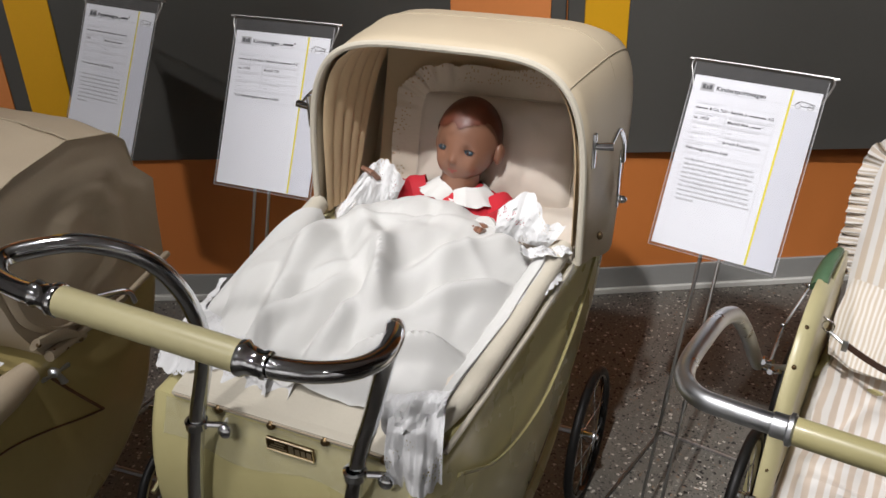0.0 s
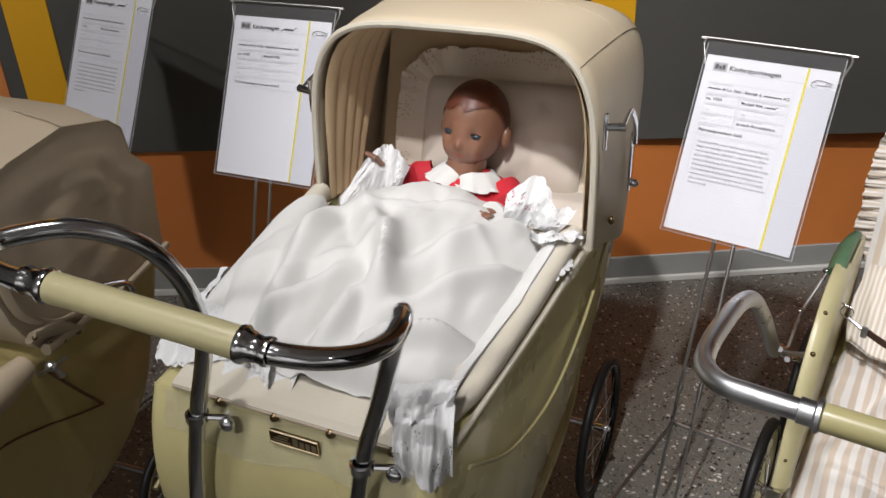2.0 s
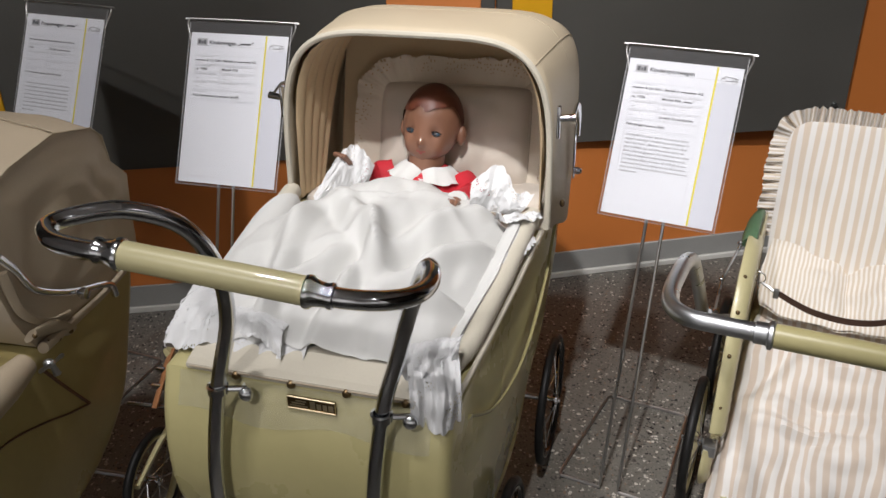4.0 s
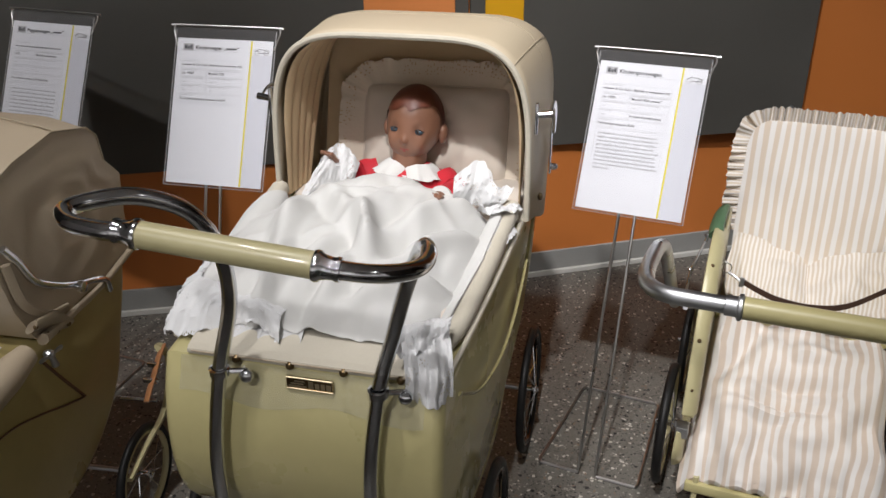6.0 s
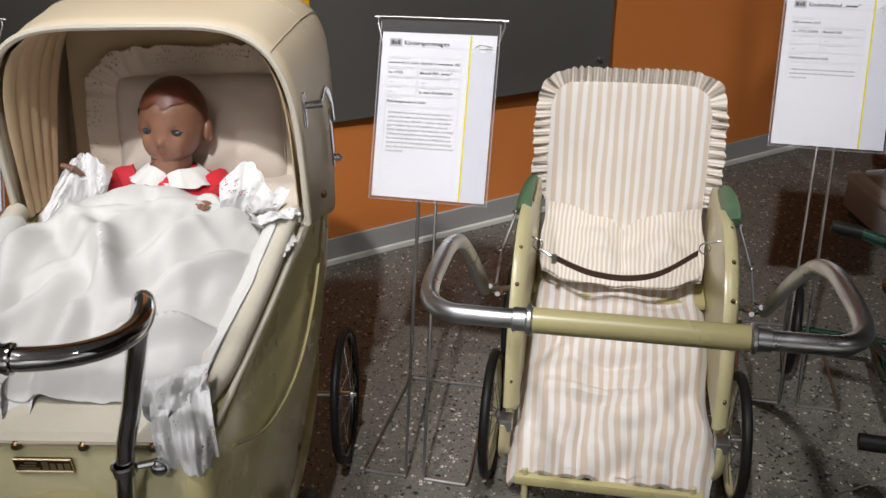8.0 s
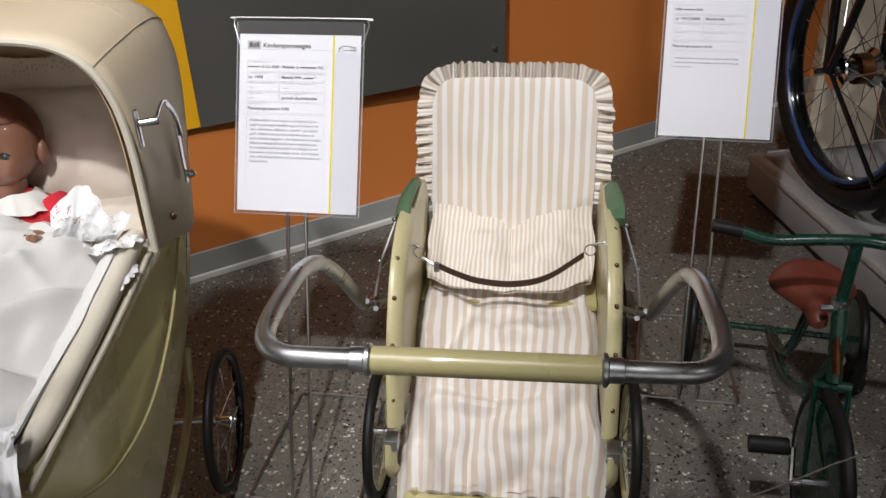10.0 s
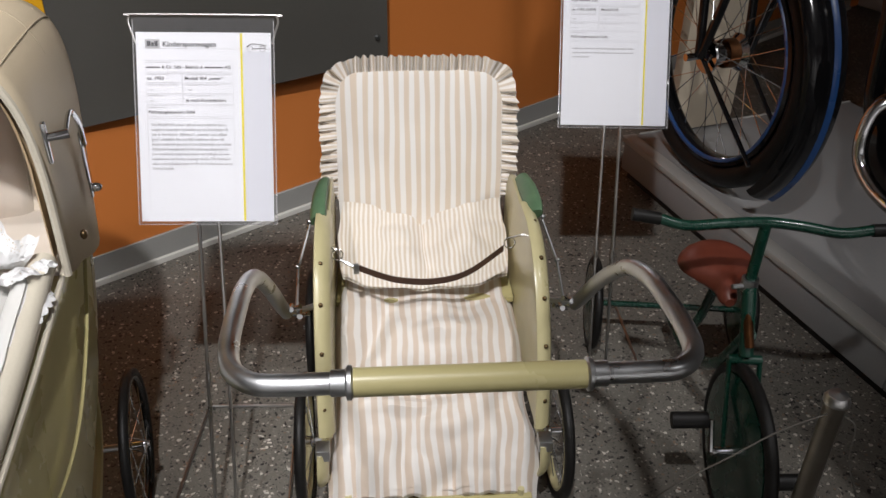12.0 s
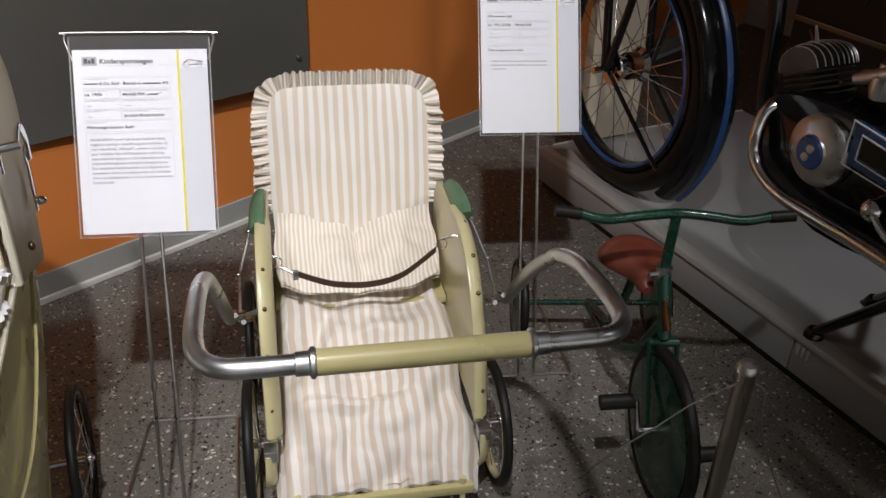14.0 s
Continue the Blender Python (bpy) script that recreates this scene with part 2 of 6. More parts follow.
LACE_OLD = eyelet("ivory_eyelet_lace", (0.62, 0.55, 0.45, 1), 120, 0.020, 0.47)
PILLOWCASE = mat("ivory_cotton", (0.56, 0.50, 0.43), 0.9, vary=0.05, scale=8, grain=700, bump=0.25, depth=0.0006)
STRIPES = striped("beige_striped_cotton", 0.0197, (0.68, 0.58, 0.47, 1), (0.80, 0.775, 0.74, 1))
MUFF_STRIPES = striped("brown_striped_cotton", 0.0194, (0.61, 0.51, 0.42, 1), (0.74, 0.71, 0.675, 1))
FINE_STRIPES = striped("finely_striped_cotton", 0.0086, (0.66, 0.57, 0.46, 1), (0.82, 0.78, 0.73, 1))
PAPER = mat("white_paper", (0.88, 0.89, 0.94), 0.45, vary=0.02, bump=0.03, coat=0.3)
INK = mat("grey_ink", (0.10, 0.10, 0.11), 0.6)
INK_MID = mat("mid_grey_ink", (0.17, 0.17, 0.18), 0.6)
PLASTIC_EDGE = glassy("welded_plastic_edge", (0.85, 0.85, 0.87, 1), 0.15, 0.72)
LID_PAINT = mat("lash_paint", (0.03, 0.018, 0.014), 0.4)
LOGO_GREY = mat("grey_logo_print", (0.48, 0.48, 0.50), 0.6)
INK_PALE = mat("pale_ink", (0.38, 0.38, 0.40), 0.6)
PAPER_SHADE = mat("pale_grey_print", (0.72, 0.73, 0.80), 0.5, vary=0.02)
PAPER_RULE = mat("faint_rule_ink", (0.58, 0.58, 0.61), 0.6, vary=0.02)
YELLOW_INK = mat("yellow_ink", (0.85, 0.72, 0.03), 0.5)
PLASTIC = glassy("clear_plastic_pocket", (0.22, 0.22, 0.23, 1), 0.1, 0.93)
TAPE = glassy("clear_tape", (0.56, 0.53, 0.38, 1), 0.06, 0.70, 0.7)
SKIN = mat("painted_doll_skin", (0.21, 0.100, 0.061), 0.38, vary=0.08, scale=20, bump=0.05, coat=0.3)
DOLL_HAIR = mat("painted_doll_hair", (0.115, 0.032, 0.016), 0.45, vary=0.2, scale=40, bump=0.1, coat=0.12)
RED_CLOTH = mat("red_cotton", (0.40, 0.010, 0.02), 0.85, vary=0.1, scale=14, grain=600, bump=0.25)
EYE_PAINT = mat("eye_paint", (0.022, 0.045, 0.065), 0.35)
LIP_PAINT = mat("lip_paint", (0.26, 0.055, 0.045), 0.4)
POST_STEEL = mat("brushed_post_steel", (0.40, 0.37, 0.32), 0.36, 1.0, vary=0.12, scale=25, bump=0.05)
IRON = mat("worn_black_iron", (0.075, 0.073, 0.07), 0.42, 0.5, vary=0.2, scale=30)
CORD = mat("dull_grey_cord", (0.13, 0.12, 0.105), 0.7)
LAMP_BLACK = mat("black_metal", (0.028, 0.027, 0.026), 0.35)
ALU = mat("aluminium", (0.60, 0.60, 0.60), 0.3, 1.0, vary=0.12, scale=16, bump=0.06, wear=0.1)


# ---- mesh helpers ----
def part(name, bm, material, parent=None, label=""):
    """Links a bmesh as one mesh object, under parent if given."""
    for f in bm.faces:
        f.smooth = True
    me = bpy.data.meshes.new(name)
    bm.to_mesh(me)
    bm.free()
    for m in material if isinstance(material, (list, tuple)) else [material]:
        me.materials.append(m)
    me.set_sharp_from_angle(angle=radians(40))
    ob = new(name, me)
    ob.parent = parent
    if label:
        ob["label"] = label
    return ob


def again(name, ob, m, parent):
    """The same mesh once more, as an object of its own."""
    o = new(name, ob.data)
    o.parent = parent
    o.matrix_basis = m
    return o


def thing(name, m, label, category, group=""):
    e = new(name)
    e.empty_display_size = 0.1
    e.matrix_basis = m
    return tagged(e, label, category, group)


def box(x0, x1, y0, y1, z0, z1, bevel=0.003, seg=2):
    bm = bmesh.new()
    bmesh.ops.create_cube(bm, size=1)
    for v in bm.verts:
        v.co = Vector((x0 + (v.co.x + 0.5) * (x1 - x0), y0 + (v.co.y + 0.5) * (y1 - y0), z0 + (v.co.z + 0.5) * (z1 - z0)))
    if bevel:
        bmesh.ops.bevel(bm, geom=bm.edges[:], offset=bevel, segments=seg, affect="EDGES", profile=0.5)
    return bm


def surf(pts, uvs=None, close_u=False, close_v=False, index=0, bm=None):
    """A grid of points, rows by columns, as a sheet."""
    bm = bm or bmesh.new()
    nu, nv = len(pts), len(pts[0])
    vs = [[bm.verts.new(p) for p in row] for row in pts]
    layer = bm.loops.layers.uv.verify() if uvs is not None else None
    for i in range(nu - (0 if close_u else 1)):
        for j in range(nv - (0 if close_v else 1)):
            ids = [(i, j), ((i + 1) % nu, j), ((i + 1) % nu, (j + 1) % nv), (i, (j + 1) % nv)]
            f = bm.faces.new([vs[a][b] for a, b in ids])
            f.material_index = index
            if layer:
                for lp, (a, b) in zip(f.loops, ids):
                    lp[layer].uv = uvs[a][b]
    return bm


def sheet_solid(pts, uvs, thick):
    """A sheet with thickness: front, back and rim."""
    P = np.array(pts, float)
    du, dv = np.gradient(P, axis=0), np.gradient(P, axis=1)
    nrm = np.cross(du, dv)
    nrm /= np.linalg.norm(nrm, axis=2, keepdims=True) + 1e-9
    bm = bmesh.new()
    surf(P.tolist(), uvs, bm=bm)
    surf((P - nrm * thick).tolist()[::-1], uvs[::-1], bm=bm)
    return bm


def spline(points, n):
    """Catmull-Rom through points, n steps a span."""
    P = [Vector(p) for p in points]
    P = [P[0] * 2 - P[1]] + P + [P[-1] * 2 - P[-2]]
    out = []
    for i in range(1, len(P) - 2):
        a, b, c, d = P[i - 1:i + 3]
        for k in range(n):
            t = k / n
            out.append(0.5 * ((2 * b) + (c - a) * t + (2 * a - 5 * b + 4 * c - d) * t * t + (3 * b - 3 * c + d - a) * t ** 3))
    return out + [P[-2]]


def tube(points, r, seg=10, n=6, closed=False, flat=1.0, bm=None, caps=True, smooth=True):
    """A round rod along points; r is one radius or one a point."""
    path = spline(points, n) if smooth and len(points) > 2 else [Vector(p) for p in points]
    m = len(path)
    radii = [r] * m if not hasattr(r, "__len__") else [float(q) for q in np.interp(np.linspace(0, len(r) - 1, m), range(len(r)), r)]
    t0 = (path[1] - path[0]).normalized()
    side = t0.orthogonal().normalized()
    rings = []
    for i, p in enumerate(path):
        t = (path[min(i + 1, m - 1)] - path[max(i - 1, 0)]).normalized()
        side = (side - t * side.dot(t)).normalized()
        up = t.cross(side)
        rings.append([p + radii[i] * (math.cos(a) * side + flat * math.sin(a) * up) for a in (2 * math.pi * k / seg for k in range(seg))])
    own = bm or bmesh.new()
    before = len(own.verts)
    surf(rings, close_v=True, close_u=closed, bm=own)
    if caps and not closed:
        own.verts.ensure_lookup_table()
        own.faces.new([own.verts[before + k] for k in range(seg)][::-1])
        own.faces.new([own.verts[before + (m - 1) * seg + k] for k in range(seg)])
    return own


def lathe(profile, seg=24, axis="z", bm=None):
    """Turns (radius, height) pairs round an axis."""
    rows = []
    for r, h in profile:
        ring = []
        for k in range(seg):
            a = 2 * math.pi * k / seg
            c, s = r * math.cos(a), r * math.sin(a)
            ring.append({"z": (c, s, h), "x": (h, c, s), "y": (s, h, c)}[axis])
        rows.append(ring)
    return surf(rows, close_v=True, bm=bm)


def ball(center, radii, seg=20, rings=12, index=0, bm=None):
    own = bm or bmesh.new()
    res = bmesh.ops.create_uvsphere(own, u_segments=seg, v_segments=rings, radius=1)
    for v in res["verts"]:
        v.co = Vector((center[0] + v.co.x * radii[0], center[1] + v.co.y * radii[1], center[2] + v.co.z * radii[2]))
        for f in v.link_faces:
            f.material_index = index
    return own


def slab(outline, s0, s1, widths=None, bevel=0.012, seg=3):
    """A side outline of (d, z) pairs drawn out from s0 to s1; widths(d) scales it across."""
    bm = bmesh.new()
    a = [bm.verts.new((s0 * (widths(d) if widths else 1), d, z)) for d, z in outline]
    b = [bm.verts.new((s1 * (widths(d) if widths else 1), d, z)) for d, z in outline]
    n = len(outline)
    rims = [bm.faces.new(a), bm.faces.new(b[::-1])]
    for i in range(n):
        bm.faces.new([a[i], b[i], b[(i + 1) % n], a[(i + 1) % n]])
    bmesh.ops.recalc_face_normals(bm, faces=bm.faces[:])
    if bevel:
        edges = {e for f in rims for e in f.edges}
        bmesh.ops.bevel(bm, geom=list(edges), offset=bevel, segments=seg, affect="EDGES", profile=0.5)
    return bm


def rounded(points, n=6):
    """A closed outline made smooth."""
    P = [(*p, 0) for p in points]
    ring = spline(P[-2:] + P + P[:2], n)
    return [(v.x, v.y) for v in ring[2 * n:-(n * 1) - n]][: n * len(points)]


def fold(u, v, seed, size):
    """Soft cloth waves."""
    return noise.noise(Vector((u * size, v * size, seed)))


def words(lines):
    """Lines of (text, x, z, size[, width]) as one flat mesh in the x-z plane. Between bars |, # stands for a plain bar."""
    bm = bmesh.new()
    for text, x, z, size, *fit in lines:
        run, flat = 0.0, []
        for k, piece in enumerate(text.split("|")):
            if not piece:
                continue
            if piece[0] == "#":
                for bit in piece.split(" "):
                    flat.append(([(run, 0.08 * size), (run + 0.5 * size * len(bit), 0.08 * size), (run + 0.5 * size * len(bit), 0.40 * size), (run, 0.40 * size)], [(0, 1, 2, 3)]))
                    run += 0.5 * size * len(bit) + 0.28 * size
                run -= 0.2 * size
                continue
            lead = len(piece) - len(piece.lstrip(" "))
            run += 0.28 * size * lead
            cu = bpy.data.curves.new("text", "FONT")
            cu.body, cu.size, cu.resolution_u, cu.offset = piece.strip(" "), size, 2, size * 0.025
            ob = bpy.data.objects.new("text", cu)
            scene.collection.objects.link(ob)
            dg = bpy.context.evaluated_depsgraph_get()
            me = bpy.data.meshes.new_from_object(ob.evaluated_get(dg))
            flat.append(([(run + v.co.x, v.co.y) for v in me.vertices], [tuple(q.vertices) for q in me.polygons]))
            run = max(q[0] for q in flat[-1][0]) + 0.06 * size + 0.28 * size * (len(piece) - len(piece.rstrip(" ")))
            bpy.data.objects.remove(ob)
            bpy.data.curves.remove(cu)
            bpy.data.meshes.remove(me)
        k = fit[0] / run if fit else 1.0
        for verts, faces in flat:
            vs = [bm.verts.new((x + k * a, 0, z + b)) for a, b in verts]
            for f in faces:
                bm.faces.new([vs[i] for i in f])
    return bm


def bars(rects, y=0.0):
    """Flat printed bars (x0, x1, z0, z1) in the x-z plane."""
    bm = bmesh.new()
    for x0, x1, z0, z1 in rects:
        bm.faces.new([bm.verts.new(p) for p in ((x0, y, z0), (x1, y, z0), (x1, y, z1), (x0, y, z1))])
    return bm

# ---- the room ----
KINK = (0.205, 2.056)


def wall_run(name, a, b, z0, z1, thick, material, label, category="wall"):
    """A straight wall whose face runs from a to b; its thickness lies behind."""
    dx, dy = b[0] - a[0], b[1] - a[1]
    ob = part(name, box(0, math.hypot(dx, dy), 0, thick, z0, z1, 0), material)
    ob.matrix_basis = pose(a[0], a[1], 0, 0, 0, math.degrees(math.atan2(dy, dx)))
    return tagged(ob, label, category, kind="structure")


def along(x):
    """The wall's face at x."""
    return KINK[1] + (x - KINK[0]) * (0.088 if x < KINK[0] else 0.176)


floor = part("floor", box(-4.2, 5.2, -4.2, 3.4, -0.1, 0, 0), TERRAZZO)
tagged(floor, "dark grey terrazzo floor with pale and black chips", "floor", kind="structure")
tagged(part("ceiling", box(-4.2, 5.2, -4.2, 3.4, 3.0, 3.1, 0), PLASTER), "plain pale plaster ceiling", "ceiling", kind="structure")
wall_run("wall_north_1", (-4.1, along(-4.1)), KINK, 0, 3.0, 0.12, WALL_ORANGE, "orange painted wall behind the prams")
wall_run("wall_north_2", KINK, (4.2, along(4.2)), 0, 3.0, 0.12, WALL_ORANGE, "orange painted wall running on past the stroller")
# out of view: closes the room; the south wall throws fill light back
wall_run("wall_south", (5.1, -4.0), (-4.1, -4.0), 0, 3.0, 0.12, PLASTER, "unseen pale wall behind the visitor, added to bounce fill light")
wall_run("wall_west", (-4.0, -4.0), (-4.0, 2.0), 0, 3.0, 0.12, PLASTER, "plain pale side wall")
wall_run("wall_east", (4.1, 2.9), (4.1, -4.0), 0, 3.0, 0.12, PLASTER, "plain pale side wall")


def on_wall(name, x0, x1, z0, z1, proud, material, label, category="panel", start=0.0):
    """A flat board on the wall between x0 and x1, start metres off the face."""
    a, b = (x0, along(x0)), (x1, along(x1))
    ang = math.atan2(b[1] - a[1], b[0] - a[0])
    ob = part(name, box(0, math.hypot(b[0] - a[0], b[1] - a[1]), -start - proud, -start, z0, z1, 0.0015, 1), material)
    ob.matrix_basis = pose(a[0], a[1], 0, 0, 0, math.degrees(ang))
    return tagged(ob, label, category, kind="structure")


LOW = 0.418
on_wall("wall_panel_1", -4.0, 0.203, LOW, 2.9, 0.010, PANEL_BLACK, "charcoal grey board covering the upper wall")
# the second board hangs a little off the wall and sags towards its free end
BOARD_A, BOARD_B = (0.207, 2.056), (1.188, 2.172)
B_LEN, B_ANG = math.hypot(BOARD_B[0] - BOARD_A[0], BOARD_B[1] - BOARD_A[1]), math.degrees(math.atan2(BOARD_B[1] - BOARD_A[1], BOARD_B[0] - BOARD_A[0]))
bm = box(0, B_LEN, -0.010, 0.022, LOW, 2.9, 0.0015, 1)
for v in bm.verts:
    if v.co.x > 0.5 and v.co.z < 1:
        v.co.z -= 0.010
board = part("wall_panel_2", bm, PANEL_BLACK)
board.matrix_basis = pose(*BOARD_A, 0, 0, 0, B_ANG)
tagged(board, "charcoal grey board ending at the orange wall", "panel", kind="structure")
on_wall("trim_1", -1.095, -0.99, LOW + 0.02, 2.88, 0.003, PAINT_YELLOW, "yellow painted upright stripe on charcoal board", "stripe", 0.010)
on_wall("trim_2", -0.062, 0.168, LOW + 0.02, 2.88, 0.003, PAINT_ORANGE, "light orange upright stripe on charcoal board", "stripe", 0.010)
on_wall("trim_3", 0.243, 0.345, LOW + 0.002, 2.88, 0.004, PAINT_YELLOW, "yellow painted upright stripe on charcoal board", "stripe", 0.016)
on_wall("trim_4", -1.30, -1.135, LOW + 0.02, 2.88, 0.003, PAINT_ORANGE, "light orange upright stripe on charcoal board", "stripe", 0.010)
for k, (x0, x1) in enumerate(((-4.0, 0.203), (0.207, 4.0))):
    on_wall(f"baseboard_{2 * k + 1}", x0, x1, 0.016, 0.078, 0.008, COVE_GREY, "grey vinyl skirting along the orange wall", "skirting")
    on_wall(f"baseboard_{2 * k + 2}", x0, x1, 0.0, 0.016, 0.016, COVE_WHITE, "pale rounded foot of the skirting", "skirting")

screw = part("panel_screw", lathe([(0.0, 0.012), (0.005, 0.011), (0.006, 0.008), (0.006, 0.0)], 12, "y"), STEEL)
screw.matrix_basis = pose(1.152, 2.1577, 0.476, 0, 0, B_ANG) @ Matrix.Scale(-1, 4, (0, 1, 0))
tagged(screw, "small bright screw head in the charcoal board", "screw")

# dark slatted display wall and the grey plinth with the motorcycle
EDGE_A, EDGE_B = Vector((1.855, 1.898, 0)), Vector((1.355, -0.95, 0))
E_LEN = (EDGE_B - EDGE_A).length
PL = pose(EDGE_A.x, EDGE_A.y, 0, 0, 0, math.degrees(math.atan2(EDGE_B.y - EDGE_A.y, EDGE_B.x - EDGE_A.x)))
PL_H = 0.135
plinth = thing("plinth", PL, "low grey laminate display plinth with a pale edge strip", "plinth")
SEAM = 1.075
part("toe_kick", box(0.01, E_LEN, 0.02, 0.86, 0, 0.032, 0), PLINTH_DARK, plinth, "black recessed toe kick")
for x0, x1 in ((0, SEAM - 0.002), (SEAM + 0.002, E_LEN)):
    part("front_panel", box(x0, x1, 0.0, 0.018, 0.032, PL_H - 0.014, 0.001), PLINTH, plinth)
    part("edge_strip", box(x0 - 0.004, x1, -0.008, 0.034, PL_H - 0.014, PL_H + 0.004, 0.002), PLINTH_EDGE, plinth, "pale edge strip")
    part("top_board", box(x0, x1, 0.0345, 0.86, PL_H - 0.018, PL_H, 0.001), PLINTH, plinth)
part("end_panel", box(-0.0, 0.018, 0.0185, 0.86, 0.032, PL_H - 0.019, 0.001), PLINTH, plinth)
part("edge_strip", box(-0.006, 0.0, 0.053, 0.86, PL_H - 0.012, PL_H + 0.004, 0.002), PLINTH_EDGE, plinth, "pale edge strip")
for k in range(3):
    part("cable_bracket", box(SEAM + 0.012 + 0.014 * k, SEAM + 0.02 + 0.014 * k, -0.004, -0.0002, 0.085, 0.115, 0.0006), PLINTH_EDGE, plinth)

slat_wall = thing("slatted_wall", PL, "dark stained slatted board wall behind the motorcycle", "display wall")
part("backing", box(0.12, E_LEN, 0.865, 0.93, 0, 2.4, 0.002), SLAT_DARK, slat_wall)
for k in range(15):
    z = 0.2 + 0.15 * k
    part("batten", box(0.12, E_LEN, 0.855, 0.8648, z, z + 0.014, 0.001), SLAT_WOOD, slat_wall, "brown wooden batten")

cream = thing("cream_panel", PL, "cream board standing upright at the plinth's far end", "panel")
part("board", box(-0.02, 0.02, 0.15, 0.36, PL_H + 0.004, 1.9, 0.003), CREAM_BOARD, cream)


# ---- ceiling spotlights: none in view, housings and places assumed ----
def spotlight(place, target, watts, cone, blend, size):
    m = look(place, target)
    t = thing("spotlight", m, "out-of-view ceiling spotlight, added as exhibit or fill light", "spotlight", "ceiling spotlights")
    part("housing", lathe([(0.0, 0.16), (0.05, 0.155), (0.055, 0.12), (0.06, 0.03), (0.056, 0.026), (0.05, 0.12), (0.0, 0.125)], 24), LAMP_BLACK, t)
    part("stem", tube([(0, 0, 0.15), m.inverted() @ Vector((place[0], place[1], 3.0))], 0.009), LAMP_BLACK, t)
    la = bpy.data.lights.new("spot", "SPOT")
    la.energy, la.spot_size, la.spot_blend, la.shadow_soft_size = watts, radians(cone), blend, size
    la.color = (0.97, 0.95, 0.96)
    o = new("lamp", la)
    o.parent = t


for row in SPOTS:
    spotlight(*row)


# ---- information stands ----
def info_stand(x, y, yaw, low, title, title_mm, rows, kind, text_lines, label, lean=26.5, story=()):
    """A wire stand with an A4 sheet in a clear pocket. x, y: under the sheet's lower edge; low: that edge's height."""
    back = 0.167 * low / 0.528
    st = thing("info_stand", pose(x, y, 0, 0, 0, yaw), label, "information stand", "information stands")
    for s in (-1, 1):
        tl = math.tan(radians(lean))
        pts = [(s * 0.10, -back, 0.004), (s * 0.019, -back, 0.004), (s * 0.018, -back, 0.02), (s * 0.0175, -back * 0.45, low * 0.55), (s * 0.016, 0.004, low), (s * 0.016, 0.02 + 0.1 * tl, low + 0.1), (s * 0.016, 0.012 + 0.24 * tl, low + 0.24)]
        part("rod", tube(pts, 0.0032, 8, smooth=False), WIRE, st)
        part("weld", tube([(s * 0.017, -back * 0.5, low * 0.5), (s * 0.017, -back * 0.47, low * 0.53)], 0.0045, 8), WIRE, st)
    ring = [(-0.10, -back, 0.004), (-0.105, -back + 0.01, 0.004), (-0.09, -back + 0.29, 0.004), (-0.082, -back + 0.30, 0.004), (0.082, -back + 0.30, 0.004), (0.09, -back + 0.29, 0.004), (0.105, -back + 0.01, 0.004), (0.10, -back, 0.004)]
    part("base_wire", tube(ring, 0.0032, 8, smooth=False), WIRE, st)
    lay = pose(0, 0, low, -lean, 0, 0)
    P = part("sheet", box(-0.105, 0.105, -0.0004, 0.0004, 0, 0.297, 0), PAPER, st, "white printed A4 sheet")
    P.matrix_basis = lay
    pk = part("pocket", box(-0.110, 0.110, -0.0024, -0.0019, -0.006, 0.318, 0), PLASTIC, st, "clear plastic pocket")
    pk.matrix_basis = lay
    bk = part("pocket_back", box(-0.110, 0.110, 0.0035, 0.0045, -0.006, 0.320, 0), PLASTIC, st)
    bk.matrix_basis = lay
    edge = tube([(-0.1095, 0.0, 0.316), (-0.1095, 0.0, -0.005), (0.1095, 0.0, -0.005), (0.1095, 0.0, 0.316)], 0.0011, 6, smooth=False)
    eo = part("pocket_edge", edge, PLASTIC_EDGE, st)
    eo.matrix_basis = lay
    half_top = [(0.106, 0.002, 0.280), (0.1125, 0.002, 0.300), (0.1165, 0.002, 0.313), (0.1145, 0.002, 0.3215), (0.106, 0.002, 0.3245)]
    fr = part("top_wire", tube([(-a, b, c) for a, b, c in half_top] + half_top[::-1], 0.0018, 8, n=4), WIRE, st)
    fr.matrix_basis = lay
    mm = lambda v: v / 1000

    def Z(v):
        return 0.297 - v / 1000

    part("title", words([(title, mm(41) - 0.105, Z(22), 0.0108, mm(title_mm))]), INK, P).location = (0, -0.0010, 0)
    part("logo_box", bars([(mm(14) - 0.105, mm(37) - 0.105, Z(25), Z(11))]), LOGO_GREY, P).location = (0, -0.0008, 0)
    part("logo_mark", bars([(mm(17) - 0.105, mm(23) - 0.105, Z(22), Z(14)), (mm(24) - 0.105, mm(28) - 0.105, Z(22), Z(16)), (mm(29) - 0.105, mm(34) - 0.105, Z(22), Z(14))]), INK, P).location = (0, -0.0012, 0)
    part("yellow_line", bars([(mm(162) - 0.105, mm(165.5) - 0.105, 0.001, 0.296)]), YELLOW_INK, P).location = (0, -0.0008, 0)
    part("tinted_margin", bars([(mm(165.6) - 0.105, 0.1045, 0.001, Z(30))]), PAPER_SHADE, P).location = (0, -0.0007, 0)
    lines = []
    for text, xx, yy, wide_mm in rows:
        part("printed_line", words([(text, mm(xx) - 0.105, Z(yy), 0.0070, mm(wide_mm))]), INK_MID, P).location = (0, -0.0010, 0)
    if story:
        block = words([(text, mm(20) - 0.105, Z(145.5 + 7.7 * i), 0.0056, mm(wide_mm)) for i, (text, wide_mm) in enumerate(story)])
